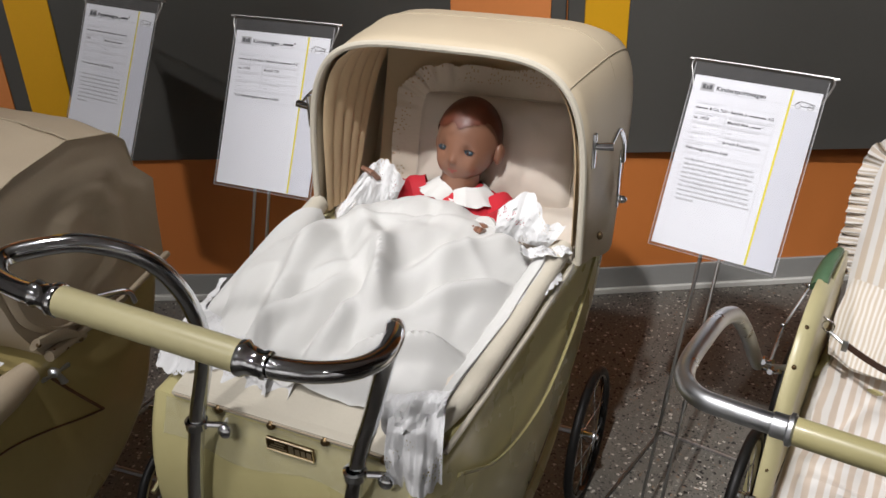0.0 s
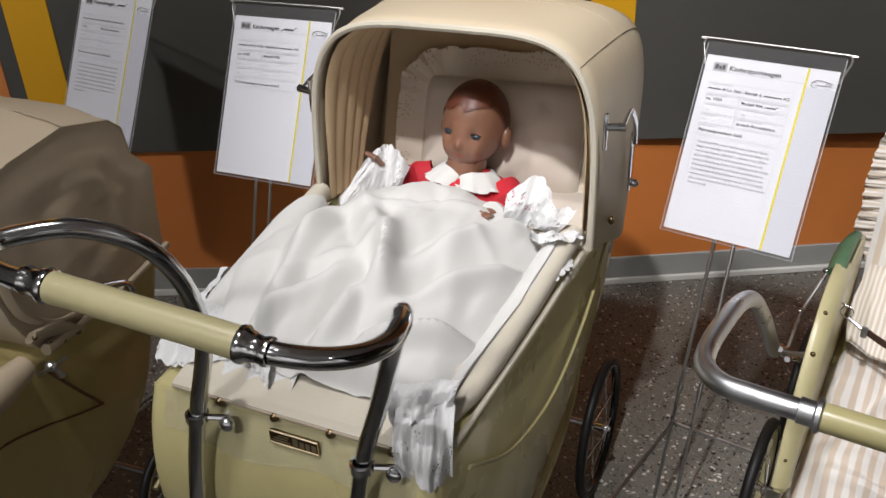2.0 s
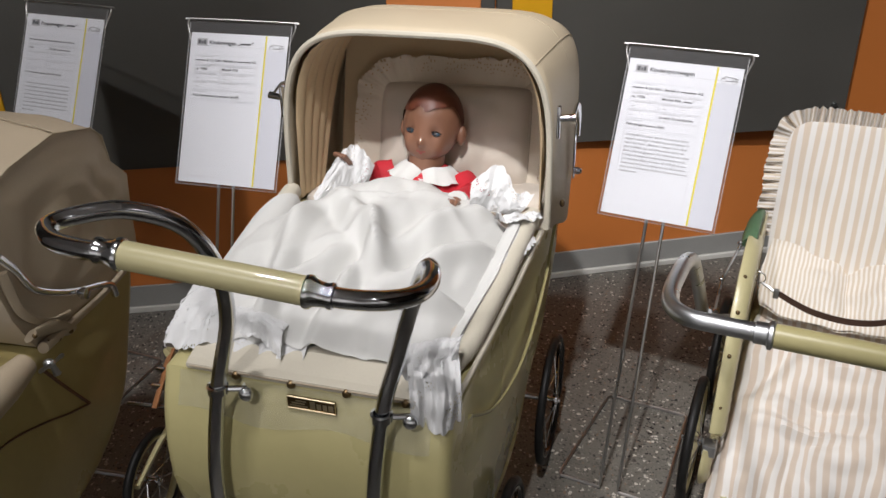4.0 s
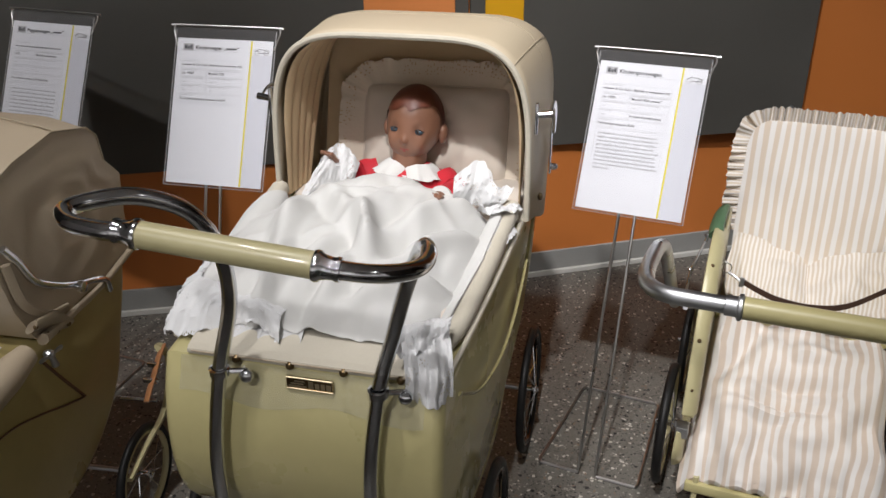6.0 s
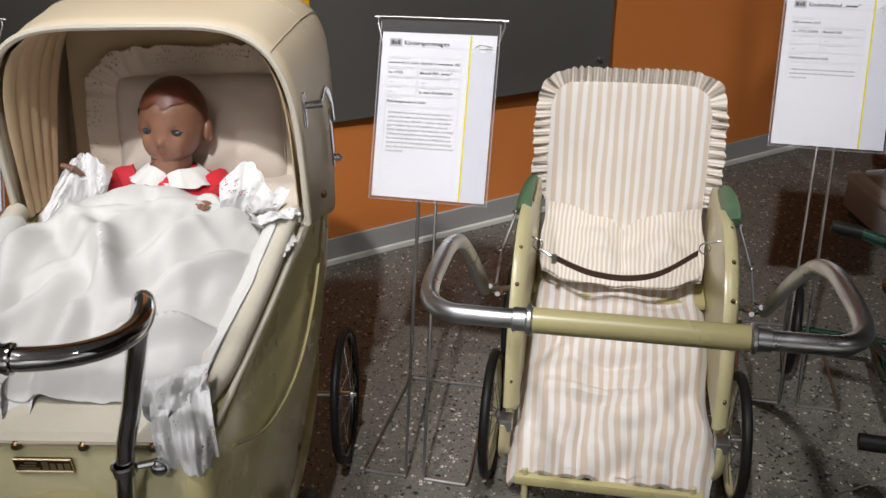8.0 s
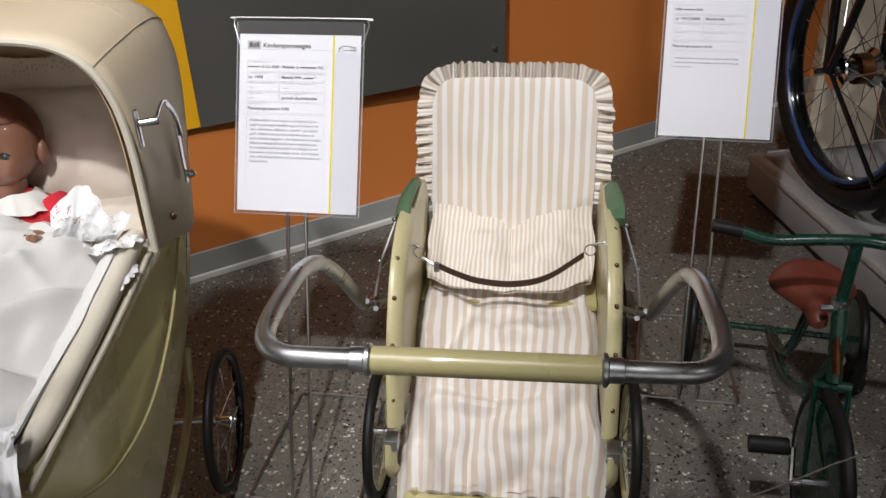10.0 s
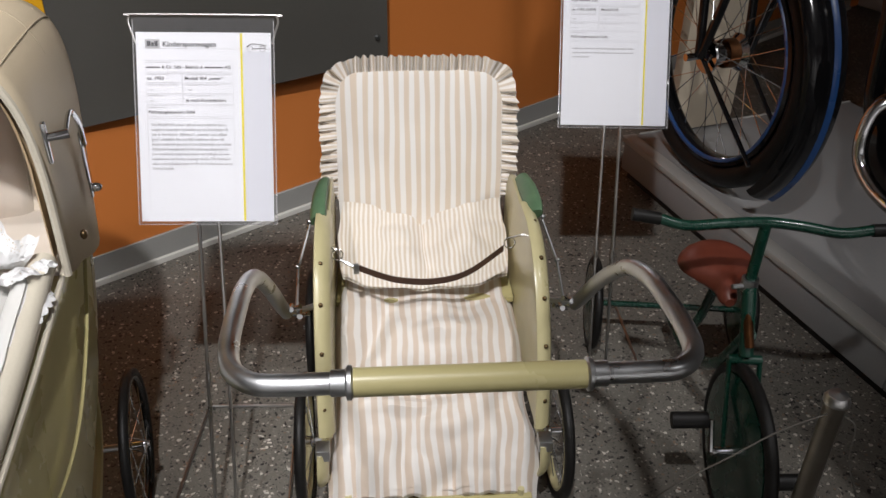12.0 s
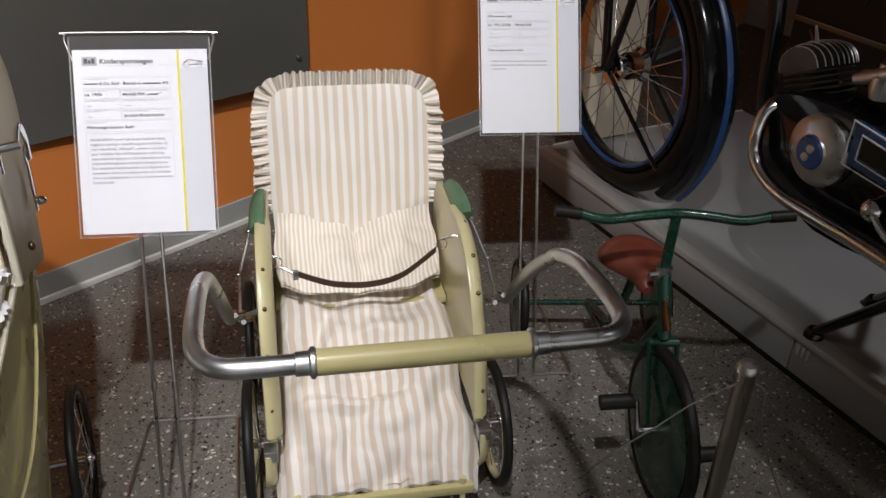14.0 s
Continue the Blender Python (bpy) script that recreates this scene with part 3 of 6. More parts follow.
        tagged(part("paragraph", block, INK_PALE, P), kind="stuff").location = (0, -0.0010, 0)
    part("header_rule", bars([(-0.104, 0.104, Z(25.4), Z(25.0))]), INK_PALE, P).location = (0, -0.0006, 0)
    for a, b, yy in kind:
        small, k = [], a
        while k < b:
            w = (2, 4, 3, 5, 2.5)[len(small) % 5]
            small.append((mm(k) - 0.105, mm(min(k + w, b)) - 0.105, Z(yy), Z(yy - (2.6, 3.6, 2.8)[len(small) % 3])))
            k += w + (0.8, 0.8, 2.4)[len(small) % 3]
        tagged(part("printed_line", bars(small), INK_MID, P), kind="stuff").location = (0, -0.0010, 0)
    small = []
    for i in range(text_lines):
        k, end = 20, (142 if i < text_lines - 1 else 52)
        while k < end:
            w = (2.2, 5.5, 3.4, 7, 4, 2.8, 6)[(len(small) * 3 + i) % 7]
            small.append((mm(k) - 0.105, mm(min(k + w, end)) - 0.105, Z(148 + 8.2 * i), Z(148 + 8.2 * i - (1.9, 2.7, 2.1)[len(small) % 3])))
            k += w + 1.6
    captions = [(mm(xx + 1) - 0.105, mm(xx + reach) - 0.105, Z(yy), Z(yy - 1.0)) for xx, yy, reach in ((15, 47, 38), (15, 66, 34), (74, 66, 72), (15, 82, 48), (74, 82, 56), (15, 99, 26), (74, 99, 40), (15, 117, 30))]
    tagged(part("caption_lines", bars(captions), PAPER_RULE, P), kind="stuff").location = (0, -0.0010, 0)
    for xx, yy in ((19, 90), (79, 90), (19, 107)) + (() if text_lines == 0 and story else ((79, 107),)):
        small.append((mm(xx) - 0.105, mm(xx + 6) - 0.105, Z(yy), Z(yy - 1.0)))
    tagged(part("paragraph", bars(small), INK_PALE, P), kind="stuff").location = (0, -0.0010, 0)
    for x0, x1, y0, y1 in ((14, 150, 44, 62), (14, 70, 64, 78), (71, 150, 64, 78), (14, 70, 80, 95), (71, 150, 80, 95), (14, 70, 97, 112), (71, 150, 97, 112), (14, 150, 114, 131), (14, 150, 134, 284)):
        t = 0.5
        lines += [(mm(x0) - 0.105, mm(x1) - 0.105, Z(y0), Z(y0 - t)), (mm(x0) - 0.105, mm(x1) - 0.105, Z(y1), Z(y1 - t)), (mm(x0) - 0.105, mm(x0 + t) - 0.105, Z(y1), Z(y0)), (mm(x1 - t) - 0.105, mm(x1) - 0.105, Z(y1), Z(y0))]
    tagged(part("ruled_boxes", bars(lines), PAPER_RULE, P), kind="stuff").location = (0, -0.0009, 0)
    veh = bmesh.new()
    for cx in (177, 197):
        tube([(mm(cx + 4.5 * math.cos(a)) - 0.105, 0, Z(25 - 4.5 * math.sin(a))) for a in np.linspace(0, 2 * math.pi, 15)], 0.0004, 4, bm=veh, smooth=False)
    tube([(mm(172) - 0.105, 0, Z(22)), (mm(180) - 0.105, 0, Z(17)), (mm(190) - 0.105, 0, Z(18)), (mm(203) - 0.105, 0, Z(20)), (mm(200) - 0.105, 0, Z(24)), (mm(182) - 0.105, 0, Z(25))], 0.0007, 4, bm=veh, smooth=False)
    part("vehicle_drawing", veh, INK_MID, P).location = (0, -0.0010, 0)
    return st


MAKER = ("|######| & Co. Suhl - Betrieb d. |########| AG", 15, 56, 132)
STORY = (("Das Modell 904 „|####|“ galt als ein moderner Sport-", 118), ("wagen in neuartiger Linienführung mit Armlehnen. Er", 121), ("war in den Farben „Elfenbein“, „|######|“ und „Silber-", 120),
         ("grau“ erhältlich. Sitz und Rückenlehnen waren mit", 114), ("einem Ledertuch gepolstert. Der Sitzbereich war mittels", 125), ("4-Riemen-Federgestell komfortabel auszubalancieren.", 120),
         ("Der vernickelte Stahlrohrschieber mit Griff galt als |###|-", 122), ("|##########| und konnte umgelegt werden. Die Drahtspei-", 124), ("chen- oder Scheibenräder mit 20 cm Durchmesser waren", 127), ("Gummi bereift.", 34))
info_stand(0.4455, 1.350, -28.5, 0.528, "Kindersportwagen", 84, [MAKER, ("ca. 1950", 15.5, 73.5, 27), ("Modell 904 „|####|“", 74, 73.5, 60), ("je nach Konstitution", 75, 107.5, 63), ("Fahrzeugmuseum Suhl", 16, 126, 73)],
           [], 0, "wire stand holding a printed sheet about a child's stroller", story=STORY)
info_stand(-0.377, 1.488, -17.5, 0.568, "Kinderwagen „|####|“", 97, [MAKER, ("ca. 1950", 15.5, 73.5, 27), ("Modell 750", 74, 73.5, 35), ("TLG Gewerbepark |######| GmbH", 15, 126, 101)],
           [], 0, "wire stand holding a nearly empty printed sheet about a pram")
info_stand(1.265, 1.329, -30.0, 0.528, "Kinderdreirad „|####|“", 97, [("VEB |######| Suhl", 15, 56, 52), ("ca. 1952 (2004)", 15.5, 73.5, 49), ("Modell 500", 74, 73.5, 35), ("Fahrzeugmuseum Suhl", 16, 126, 73)],
           [], 3, "wire stand holding a printed sheet about a tricycle")
info_stand(-0.783, 1.646, -25.0, 0.580, "Puppenwagen „|####|“", 100, [("1933", 15.5, 73.5, 14), ("Modell |##########|", 74, 73.5, 56), ("Frau |####### #####|, Suhl-Albrechts", 15, 126, 100)],
           [(15, 140, 56)], 8, "wire stand holding a printed sheet about a doll's pram")


# ---- wheels ----
def wheel(parent, place, r, tyre, rim_material, spokes, yaw=0.0, hub_r=0.012, hub_w=0.05, steer=0.0):
    """A spoked wheel in the y-z plane of its thing: tyre, rim, hub and each spoke."""
    w = new("wheel")
    w.parent = parent
    w.matrix_basis = pose(*place, 0, 0, steer)
    bm = bmesh.new()
    ring = lambda rad: [(0, rad * math.cos(a), rad * math.sin(a)) for a in np.linspace(0, 2 * math.pi, 41)[:-1]]
    part("tyre", tube(ring(r - tyre), tyre, 10, closed=True, smooth=False), RUBBER, w, "black rubber tyre")
    rr = r - 2 * tyre
    part("rim", lathe([(rr + 0.1 * tyre, -tyre * 0.75), (rr - 0.3 * tyre, -tyre * 0.8), (rr - 0.7 * tyre, -tyre * 0.3), (rr - 0.7 * tyre, tyre * 0.3), (rr - 0.3 * tyre, tyre * 0.8), (rr + 0.1 * tyre, tyre * 0.75)], 40, "x"), rim_material, w)
    part("hub", lathe([(0.0, -hub_w * 0.62), (hub_r * 0.45, -hub_w * 0.6), (hub_r * 0.5, -hub_w / 2), (hub_r, -hub_w / 2 + 0.002), (hub_r * 1.05, -hub_w / 2 + 0.006), (hub_r * 0.6, -hub_w / 4), (hub_r * 0.6, hub_w / 4), (hub_r * 1.05, hub_w / 2 - 0.006), (hub_r, hub_w / 2 - 0.002), (hub_r * 0.5, hub_w / 2), (hub_r * 0.45, hub_w * 0.6), (0.0, hub_w * 0.62)], 20, "x"), CHROME, w, "bright metal hub")
    first = None
    for k in range(spokes):
        a = 2 * math.pi * k / spokes
        sgn = 1 if k % 2 else -1
        skew = (0.5 if (k // 2) % 2 else -0.5)
        a0 = a + skew
        p0 = Vector((sgn * (hub_w / 2 - 0.004), hub_r * math.cos(a0), hub_r * math.sin(a0)))
        p1 = Vector((0, (rr - 0.6 * tyre) * math.cos(a), (rr - 0.6 * tyre) * math.sin(a)))
        if first is None:
            first = part("spoke", tube([(0, 0, 0), (0, 0, 1)], 1.0, 5), CHROME, w)
            ob = first
        else:
            ob = again("spoke", first, Matrix(), w)
        d = p1 - p0
        th = 0.0011 if r < 0.2 else 0.0013
        ob.matrix_basis = Matrix.Translation(p0) @ d.to_track_quat("Z", "Y").to_matrix().to_4x4() @ Matrix.Diagonal((th, th, d.length, 1))
    return w


# ---- the pram with the doll ----
PRAM = pose(-0.155, 0.835, 0, 0, 0, -18)
pram = thing("pram", PRAM, "cream enamelled pram with beige hood and chrome handle", "pram")
SIDE = [(0.0, 0.553), (-0.022, 0.50), (-0.034, 0.43), (-0.030, 0.35), (0.0, 0.285), (0.06, 0.24), (0.15, 0.225), (0.27, 0.245), (0.40, 0.315), (0.52, 0.385), (0.62, 0.465), (0.68, 0.56), (0.70, 0.60), (0.45, 0.582), (0.22, 0.565)]
wide = lambda d: 0.208 + 0.030 * min(max(d / 0.5, 0), 1)
SIDE_S = [(v.x, v.y) for v in spline([(*p, 0) for p in SIDE[:13]], 3)] + SIDE[13:]
part("body", slab(SIDE_S, -1, 1, wide, 0.016, 3), CREAM, pram)
for s in (-1, 1):
    part("rim_roll", tube([(s * 0.186, 0.062, 0.562), (s * 0.190, 0.085, 0.568), (s * 0.197, 0.13, 0.577), (s * 0.207, 0.28, 0.596), (s * 0.216, 0.45, 0.618)], [0.010, 0.016, 0.021, 0.023, 0.021], 12, flat=0.8), LEATHER_PALE, pram, "pale padded leather roll")
    part("rim_bead", tube([(s * 0.207, 0.035, 0.556), (s * 0.216, 0.12, 0.567), (s * 0.229, 0.28, 0.583), (s * 0.238, 0.45, 0.60), (s * 0.240, 0.58, 0.60)], 0.004, 8), LEATHER_PALE, pram)
    # side moulding
    part("side_moulding", tube([(s * 0.212, 0.06, 0.50), (s * 0.222, 0.18, 0.43), (s * 0.234, 0.32, 0.42), (s * 0.240, 0.46, 0.47), (s * 0.241, 0.57, 0.55)], 0.0048, 8, flat=0.5), CREAM, pram)
part("leather_band", box(-0.170, 0.172, -0.004, 0.090, 0.553, 0.564, 0.005), LEATHER_PALE, pram, "pale leather apron band")
part("apron", slab([(0.004, 0.562), (0.06, 0.578), (0.14, 0.590), (0.14, 0.56), (0.004, 0.556)], -0.172, 0.176, None, 0.002, 1), LEATHER_PALE, pram, "pale leather apron")
part("band_seam", tube([(-0.16, -0.0055, 0.5615), (0.176, -0.0055, 0.5615)], 0.0013, 6), HOODCLOTH_DARK, pram)
for sx in (-0.092, -0.012, 0.066, 0.147):
    bm = lathe([(0.0, -0.006), (0.004, -0.005), (0.006, -0.002), (0.0065, 0.0)], 14, "y")
    o = part("stud", bm, BRASS, pram, "brass stud")
    o.location = (sx, -0.004, 0.557)
part("tape_strip", surf([[(x, -0.0045 - 0.024 * (0.55 - z) / 0.06 + 0.0012 * fold(x, z, 2.0, 26) + 0.0006 * fold(x, z * 2, 7.0, 70), z) for z in np.linspace(0.500 + 0.006 * math.sin(31 * x), 0.552, 12)] for x in np.linspace(-0.178, 0.182, 70)]), TAPE, pram, "crinkled clear adhesive tape")
plate = part("nameplate", box(-0.014, 0.054, -0.0155, -0.0115, 0.528, 0.547, 0.001), BRASS, pram, "small dark nameplate in a brass frame")
part("plate_mark", bars([(-0.011, 0.015, 0.532, 0.5345), (-0.008, 0.011, 0.536, 0.5385), (-0.002, 0.013, 0.540, 0.5425), (0.018, 0.0255, 0.5315, 0.5435), (0.0275, 0.034, 0.5315, 0.541), (0.036, 0.042, 0.5315, 0.541), (0.044, 0.051, 0.5315, 0.541)], -0.0159), BRASS_PALE, plate)
part("plate_rim", tube([(-0.0135, -0.0157, 0.5285), (0.0535, -0.0157, 0.5285), (0.0535, -0.0157, 0.5465), (-0.0135, -0.0157, 0.5465)], 0.0014, 6, closed=True, smooth=False), BRASS_PALE, plate)
# handle
LEFT = [(-0.118, -0.045, 0.25), (-0.118, -0.052, 0.34), (-0.114, -0.052, 0.44), (-0.100, -0.036, 0.562), (-0.078, -0.026, 0.66), (-0.076, -0.035, 0.74), (-0.094, -0.062, 0.805), (-0.135, -0.10, 0.838), (-0.172, -0.135, 0.843), (-0.185, -0.165, 0.843), (-0.160, -0.19, 0.842), (-0.120, -0.20, 0.842), (-0.088, -0.20, 0.842)]
RIGHT = [(0.112, -0.045, 0.25), (0.112, -0.052, 0.36), (0.116, -0.050, 0.46), (0.127, -0.032, 0.566), (0.143, -0.019, 0.632), (0.160, -0.013, 0.70), (0.180, -0.023, 0.754), (0.195, -0.045, 0.782), (0.207, -0.072, 0.788), (0.210, -0.101, 0.789), (0.202, -0.131, 0.794), (0.180, -0.158, 0.802), (0.152, -0.175, 0.810), (0.126, -0.180, 0.8148)]
for pts in (LEFT, RIGHT):
    part("handle_tube", tube(pts, 0.0105, 14, 6), CHROME, pram, "bent chrome handle tube")
part("grip", tube([(-0.078, -0.2000, 0.842), (0.122, -0.1806, 0.8155)], 0.0150, 18), CREAM_PALE, pram, "cream enamelled wooden grip")
for x0, y0, z0, s in ((-0.086, -0.2008, 0.8431, 1), (0.129, -0.1800, 0.8146, -1)):
    c = part("collar", lathe([(0.0108, -0.014), (0.0132, -0.0135), (0.0138, -0.010), (0.0124, -0.007), (0.0128, 0.000), (0.0142, 0.006), (0.0168, 0.009), (0.0174, 0.012), (0.0166, 0.015), (0.0148, 0.016)], 20, "x"), CHROME, pram, "turned chrome collar")
    c.matrix_basis = pose(x0, y0, z0, 0, s * 7.5, 5.4 if s > 0 else 185.4)
for sx in (-0.101, 0.126):
    part("clamp", lathe([(0.0108, -0.006), (0.0145, -0.005), (0.0145, 0.005), (0.0108, 0.006)], 16), CHROME, pram).location = (sx, -0.037, 0.557)
    part("clamp_bolt", tube([(sx + 0.006, -0.036, 0.557), (sx + 0.034, -0.022, 0.553)], 0.004, 8), CHROME, pram)
    part("clamp_knob", ball((sx + 0.033, -0.026, 0.546), (0.011, 0.008, 0.011), 14, 8), CHROME, pram, "round chrome clamp knob")
# chassis and wheels
for s in (-1, 1):
    part("chassis_rail", tube([(s * 0.17, 0.02, 0.20), (s * 0.19, 0.16, 0.17), (s * 0.20, 0.38, 0.165), (s * 0.19, 0.58, 0.19), (s * 0.18, 0.66, 0.26)], 0.008, 8), CREAM, pram)
for d in (0.16, 0.60):
    part("axle", tube([(-0.235, d, 0.137), (0.235, d, 0.137)], 0.006, 8), STEEL, pram)
    for s in (-1, 1):
        wheel(pram, (s * 0.243, d, 0.137), 0.136, 0.0085, BLACK_PAINT, 14, hub_r=0.010, hub_w=0.034)


# hood
def arch(d, half, top, low, skew, e=0.30, n=41):
    """A hood bow: from low on one side over the top to the other."""
    out = []
    for k in range(n):
        a = math.pi * (k / (n - 1))
        c, s = math.cos(a), math.sin(a)
        x = -half * math.copysign(abs(c) ** e, c)
        z = low + (top - low) * abs(s) ** e
        out.append((0.015 + x, d + skew * (z - low), z))
    return out


BOWS = [(0.448, 0.229, 0.906, 0.60, 0.05, 0.44), (0.472, 0.232, 0.910, 0.59, 0.08, 0.43), (0.50, 0.235, 0.911, 0.585, 0.11, 0.41), (0.56, 0.239, 0.909, 0.56, 0.20, 0.36), (0.595, 0.240, 0.900, 0.55, 0.29, 0.33), (0.615, 0.239, 0.884, 0.55, 0.37), (0.63, 0.235, 0.860, 0.55, 0.43), (0.64, 0.224, 0.82, 0.565, 0.47), (0.65, 0.19, 0.765, 0.60, 0.5), (0.655, 0.10, 0.70, 0.64, 0.5)]
hood = part("hood", surf([arch(*b) for b in BOWS]), HOODCLOTH, pram, "beige oilcloth folding hood")
sol = hood.modifiers.new("thick", "SOLIDIFY")
sol.thickness, sol.offset = 0.005, 0.0
part("hood_piping", tube(arch(0.446, 0.230, 0.907, 0.60, 0.05, 0.44), 0.0055, 8, smooth=False), LEATHER_PALE, hood)
for b, kx in ((BOWS[3], 1.003), (BOWS[6], 1.004)):
    part("hood_seam", tube([(0.015 + (x - 0.015) * kx, y, z + 0.0026) for x, y, z in arch(*b)], 0.0012, 6, smooth=False), SEAM_THREAD, hood)
for k in (10, 30):
    part("hood_seam", tube([(lambda p: (0.015 + (p[0] - 0.015) * 1.006, p[1], p[2] + 0.0024))(arch(*b)[k]) for b in BOWS[:8]], 0.0013, 6), SEAM_THREAD, hood)
for s in (-1, 1):
    # pleated lining of the hood's cheek, its folds fanning out from the hinge
    rows = []
    for i in range(61):
        u = i / 60
        row = []
        for j in range(15):
            zf = 0.02 + 0.93 * j / 14
            z = 0.60 + 0.305 * zf
            inside = (0.221 - 0.010 * u) * (1 - zf ** 4.6) ** (1 / 4.6)
            pleat = 0.009 * abs(math.sin(math.pi * 4.5 * u + 0.3 * fold(u, zf, 3.0, 2))) ** 0.6 * (0.35 + 0.65 * zf)
            row.append((0.015 + s * (inside - 0.004 - pleat), 0.455 + 0.05 * (z - 0.6) + u * (0.075 + 0.125 * zf), z))
        rows.append(row)
    part("cheek_lining", surf(rows), LINING, hood, "beige lining folded into fanned pleats")
part("lining_back", surf([[(0.015 + sx, 0.640 + 0.30 * (z - 0.58) - 0.9 * abs(sx) ** 2.2, z) for z in np.linspace(0.57, 0.875, 8)] for sx in np.linspace(-0.205, 0.205, 18)]), LINING, hood)
for s, dy in ((-1, 0), (1, 0)):
    x = 0.015 + s * 0.239
    part("hinge_plate", box(x - 0.003, x + 0.003, 0.462, 0.472, 0.752, 0.806, 0.002), CHROME, pram)
    part("hinge_pin", tube([(x, 0.468, 0.785), (x + s * 0.026, 0.473, 0.787)], [0.0055, 0.004, 0.0065, 0.0065], 10), CHROME, pram)
    part("hood_stay", tube([(x + s * 0.022, 0.473, 0.787), (x + s * 0.022, 0.52, 0.795), (x + s * 0.020, 0.565, 0.760), (x + s * 0.016, 0.592, 0.715)], 0.0042, 8, flat=0.6), CHROME, pram, "jointed chrome hood stay")
    part("stay_bracket", box(x + s * 0.012 - 0.002, x + s * 0.012 + 0.002, 0.585, 0.603, 0.635, 0.735, 0.002), CHROME, pram)
    part("stay_knob", ball((x + s * 0.018, 0.594, 0.648), (0.009, 0.0065, 0.0065), 10, 8), CHROME, pram)
    part("hood_button", ball((x + s * 0.006, 0.512, 0.62), (0.005, 0.007, 0.007), 10, 8), BRASS, pram)


# bedding and doll
def frill(path, width, out, waves, material, name, parent, depth=0.012, label="", seed=0.0, scallop=0.003, across=8, beat=0.013, taper=None):
    """A gathered strip: an inner edge on path, an outer edge out(i) away, rippled, with a scalloped hem."""
    P0 = [Vector(p) for p in path]
    n = max(220, waves * 14)
    P = []
    for k in range(n):
        q = k / (n - 1) * (len(P0) - 1)
        a = min(int(q), len(P0) - 2)
        P.append(P0[a].lerp(P0[a + 1], q - a))
    rows, uvs, run = [], [], 0.0
    for i, p in enumerate(P):
        run += (p - P[i - 1]).length if i else 0.0
        g = i / (n - 1)
        o, lift = out(g)
        o, lift = Vector(o).normalized(), Vector(lift).normalized()
        row, uv = [], []
        ph = 2 * math.pi * waves * g + 2.2 * noise.noise(Vector((run * 19, seed, 0)))
        amp = depth * (0.7 + 0.6 * noise.noise(Vector((run * 23, seed + 9, 0))))
        w = width * (taper(g) if taper else 1) * (1 + 0.10 * noise.noise(Vector((run * 25, seed + 3, 0))))
        for k in range(across):
            f = k / (across - 1)
            hem = scallop * abs(math.sin(math.pi * run / beat)) if k == across - 1 else 0
            pinch = math.sin(ph) + 0.35 * math.sin(2.3 * ph + 1)
            row.append(p + o * (w * f + hem) + lift * (amp * f ** 0.8 * pinch))
            uv.append((run * 1.35, f * width))
        rows.append(row)
        uvs.append(uv)
    return part(name, surf(rows, uvs), material, parent, label)


def inset_ring(cx, cz, hw, hh, corner, n=120):
    """A rounded rectangle in x-z, with outward directions."""
    out = []
    for k in range(n + 1):
        a = 2 * math.pi * k / n
        c, s = math.cos(a), math.sin(a)
        out.append((cx + hw * math.copysign(abs(c) ** corner, c), cz + hh * math.copysign(abs(s) ** corner, s), c, s))
    return out


pillow = thing("pillow", PRAM @ pose(0.034, 0.640, 0.676, -20, 0, 3), "ivory cotton pillow with a ruffled eyelet lace border", "pillow")
rows = []
for v in np.linspace(-1, 1, 29):
    rows.append([(0.144 * u, -0.034 * ((1 - abs(u) ** 3.2) * (1 - abs(v) ** 3.2)) ** 0.5 + 0.006 * fold(u * 2, v * 2, 4.0, 1.4) + 0.003 * fold(u * 1.5, v, 6.0, 4.5) * (1 - u * u), 0.098 * v) for u in np.linspace(-1, 1, 37)])
bm = surf(rows)
surf([[(x, -y * 0.35 + 0.002, z) for x, y, z in r] for r in rows][::-1], bm=bm)
part("cushion", bm, PILLOWCASE, pillow)
ring = inset_ring(0, 0, 0.143, 0.097, 0.26, 220)
frill([(x, -0.004, z) for x, z, c, s in ring], 0.044, lambda f: ((math.cos(2 * math.pi * f), -0.10, math.sin(2 * math.pi * f)), (0, -1, 0)), 19, LACE_OLD, "lace_border", pillow, 0.0040, "ivory eyelet lace ruffle", 2.0, 0.006, 8, 0.030)
part("piping", tube([(x * 0.985, -0.006, z * 0.985) for x, z, c, s in ring[:-1]], 0.0014, 6, closed=True, smooth=False), PILLOWCASE, pillow)

part("mattress_head", box(-0.205, 0.230, 0.47, 0.66, 0.560, 0.606, 0.014), PILLOWCASE, pram, "ivory cotton mattress")
part("mattress", box(-0.186, 0.208, 0.11, 0.50, 0.560, 0.592, 0.014), PILLOWCASE, pram, "ivory cotton mattress").location = (-0.011, 0, 0)


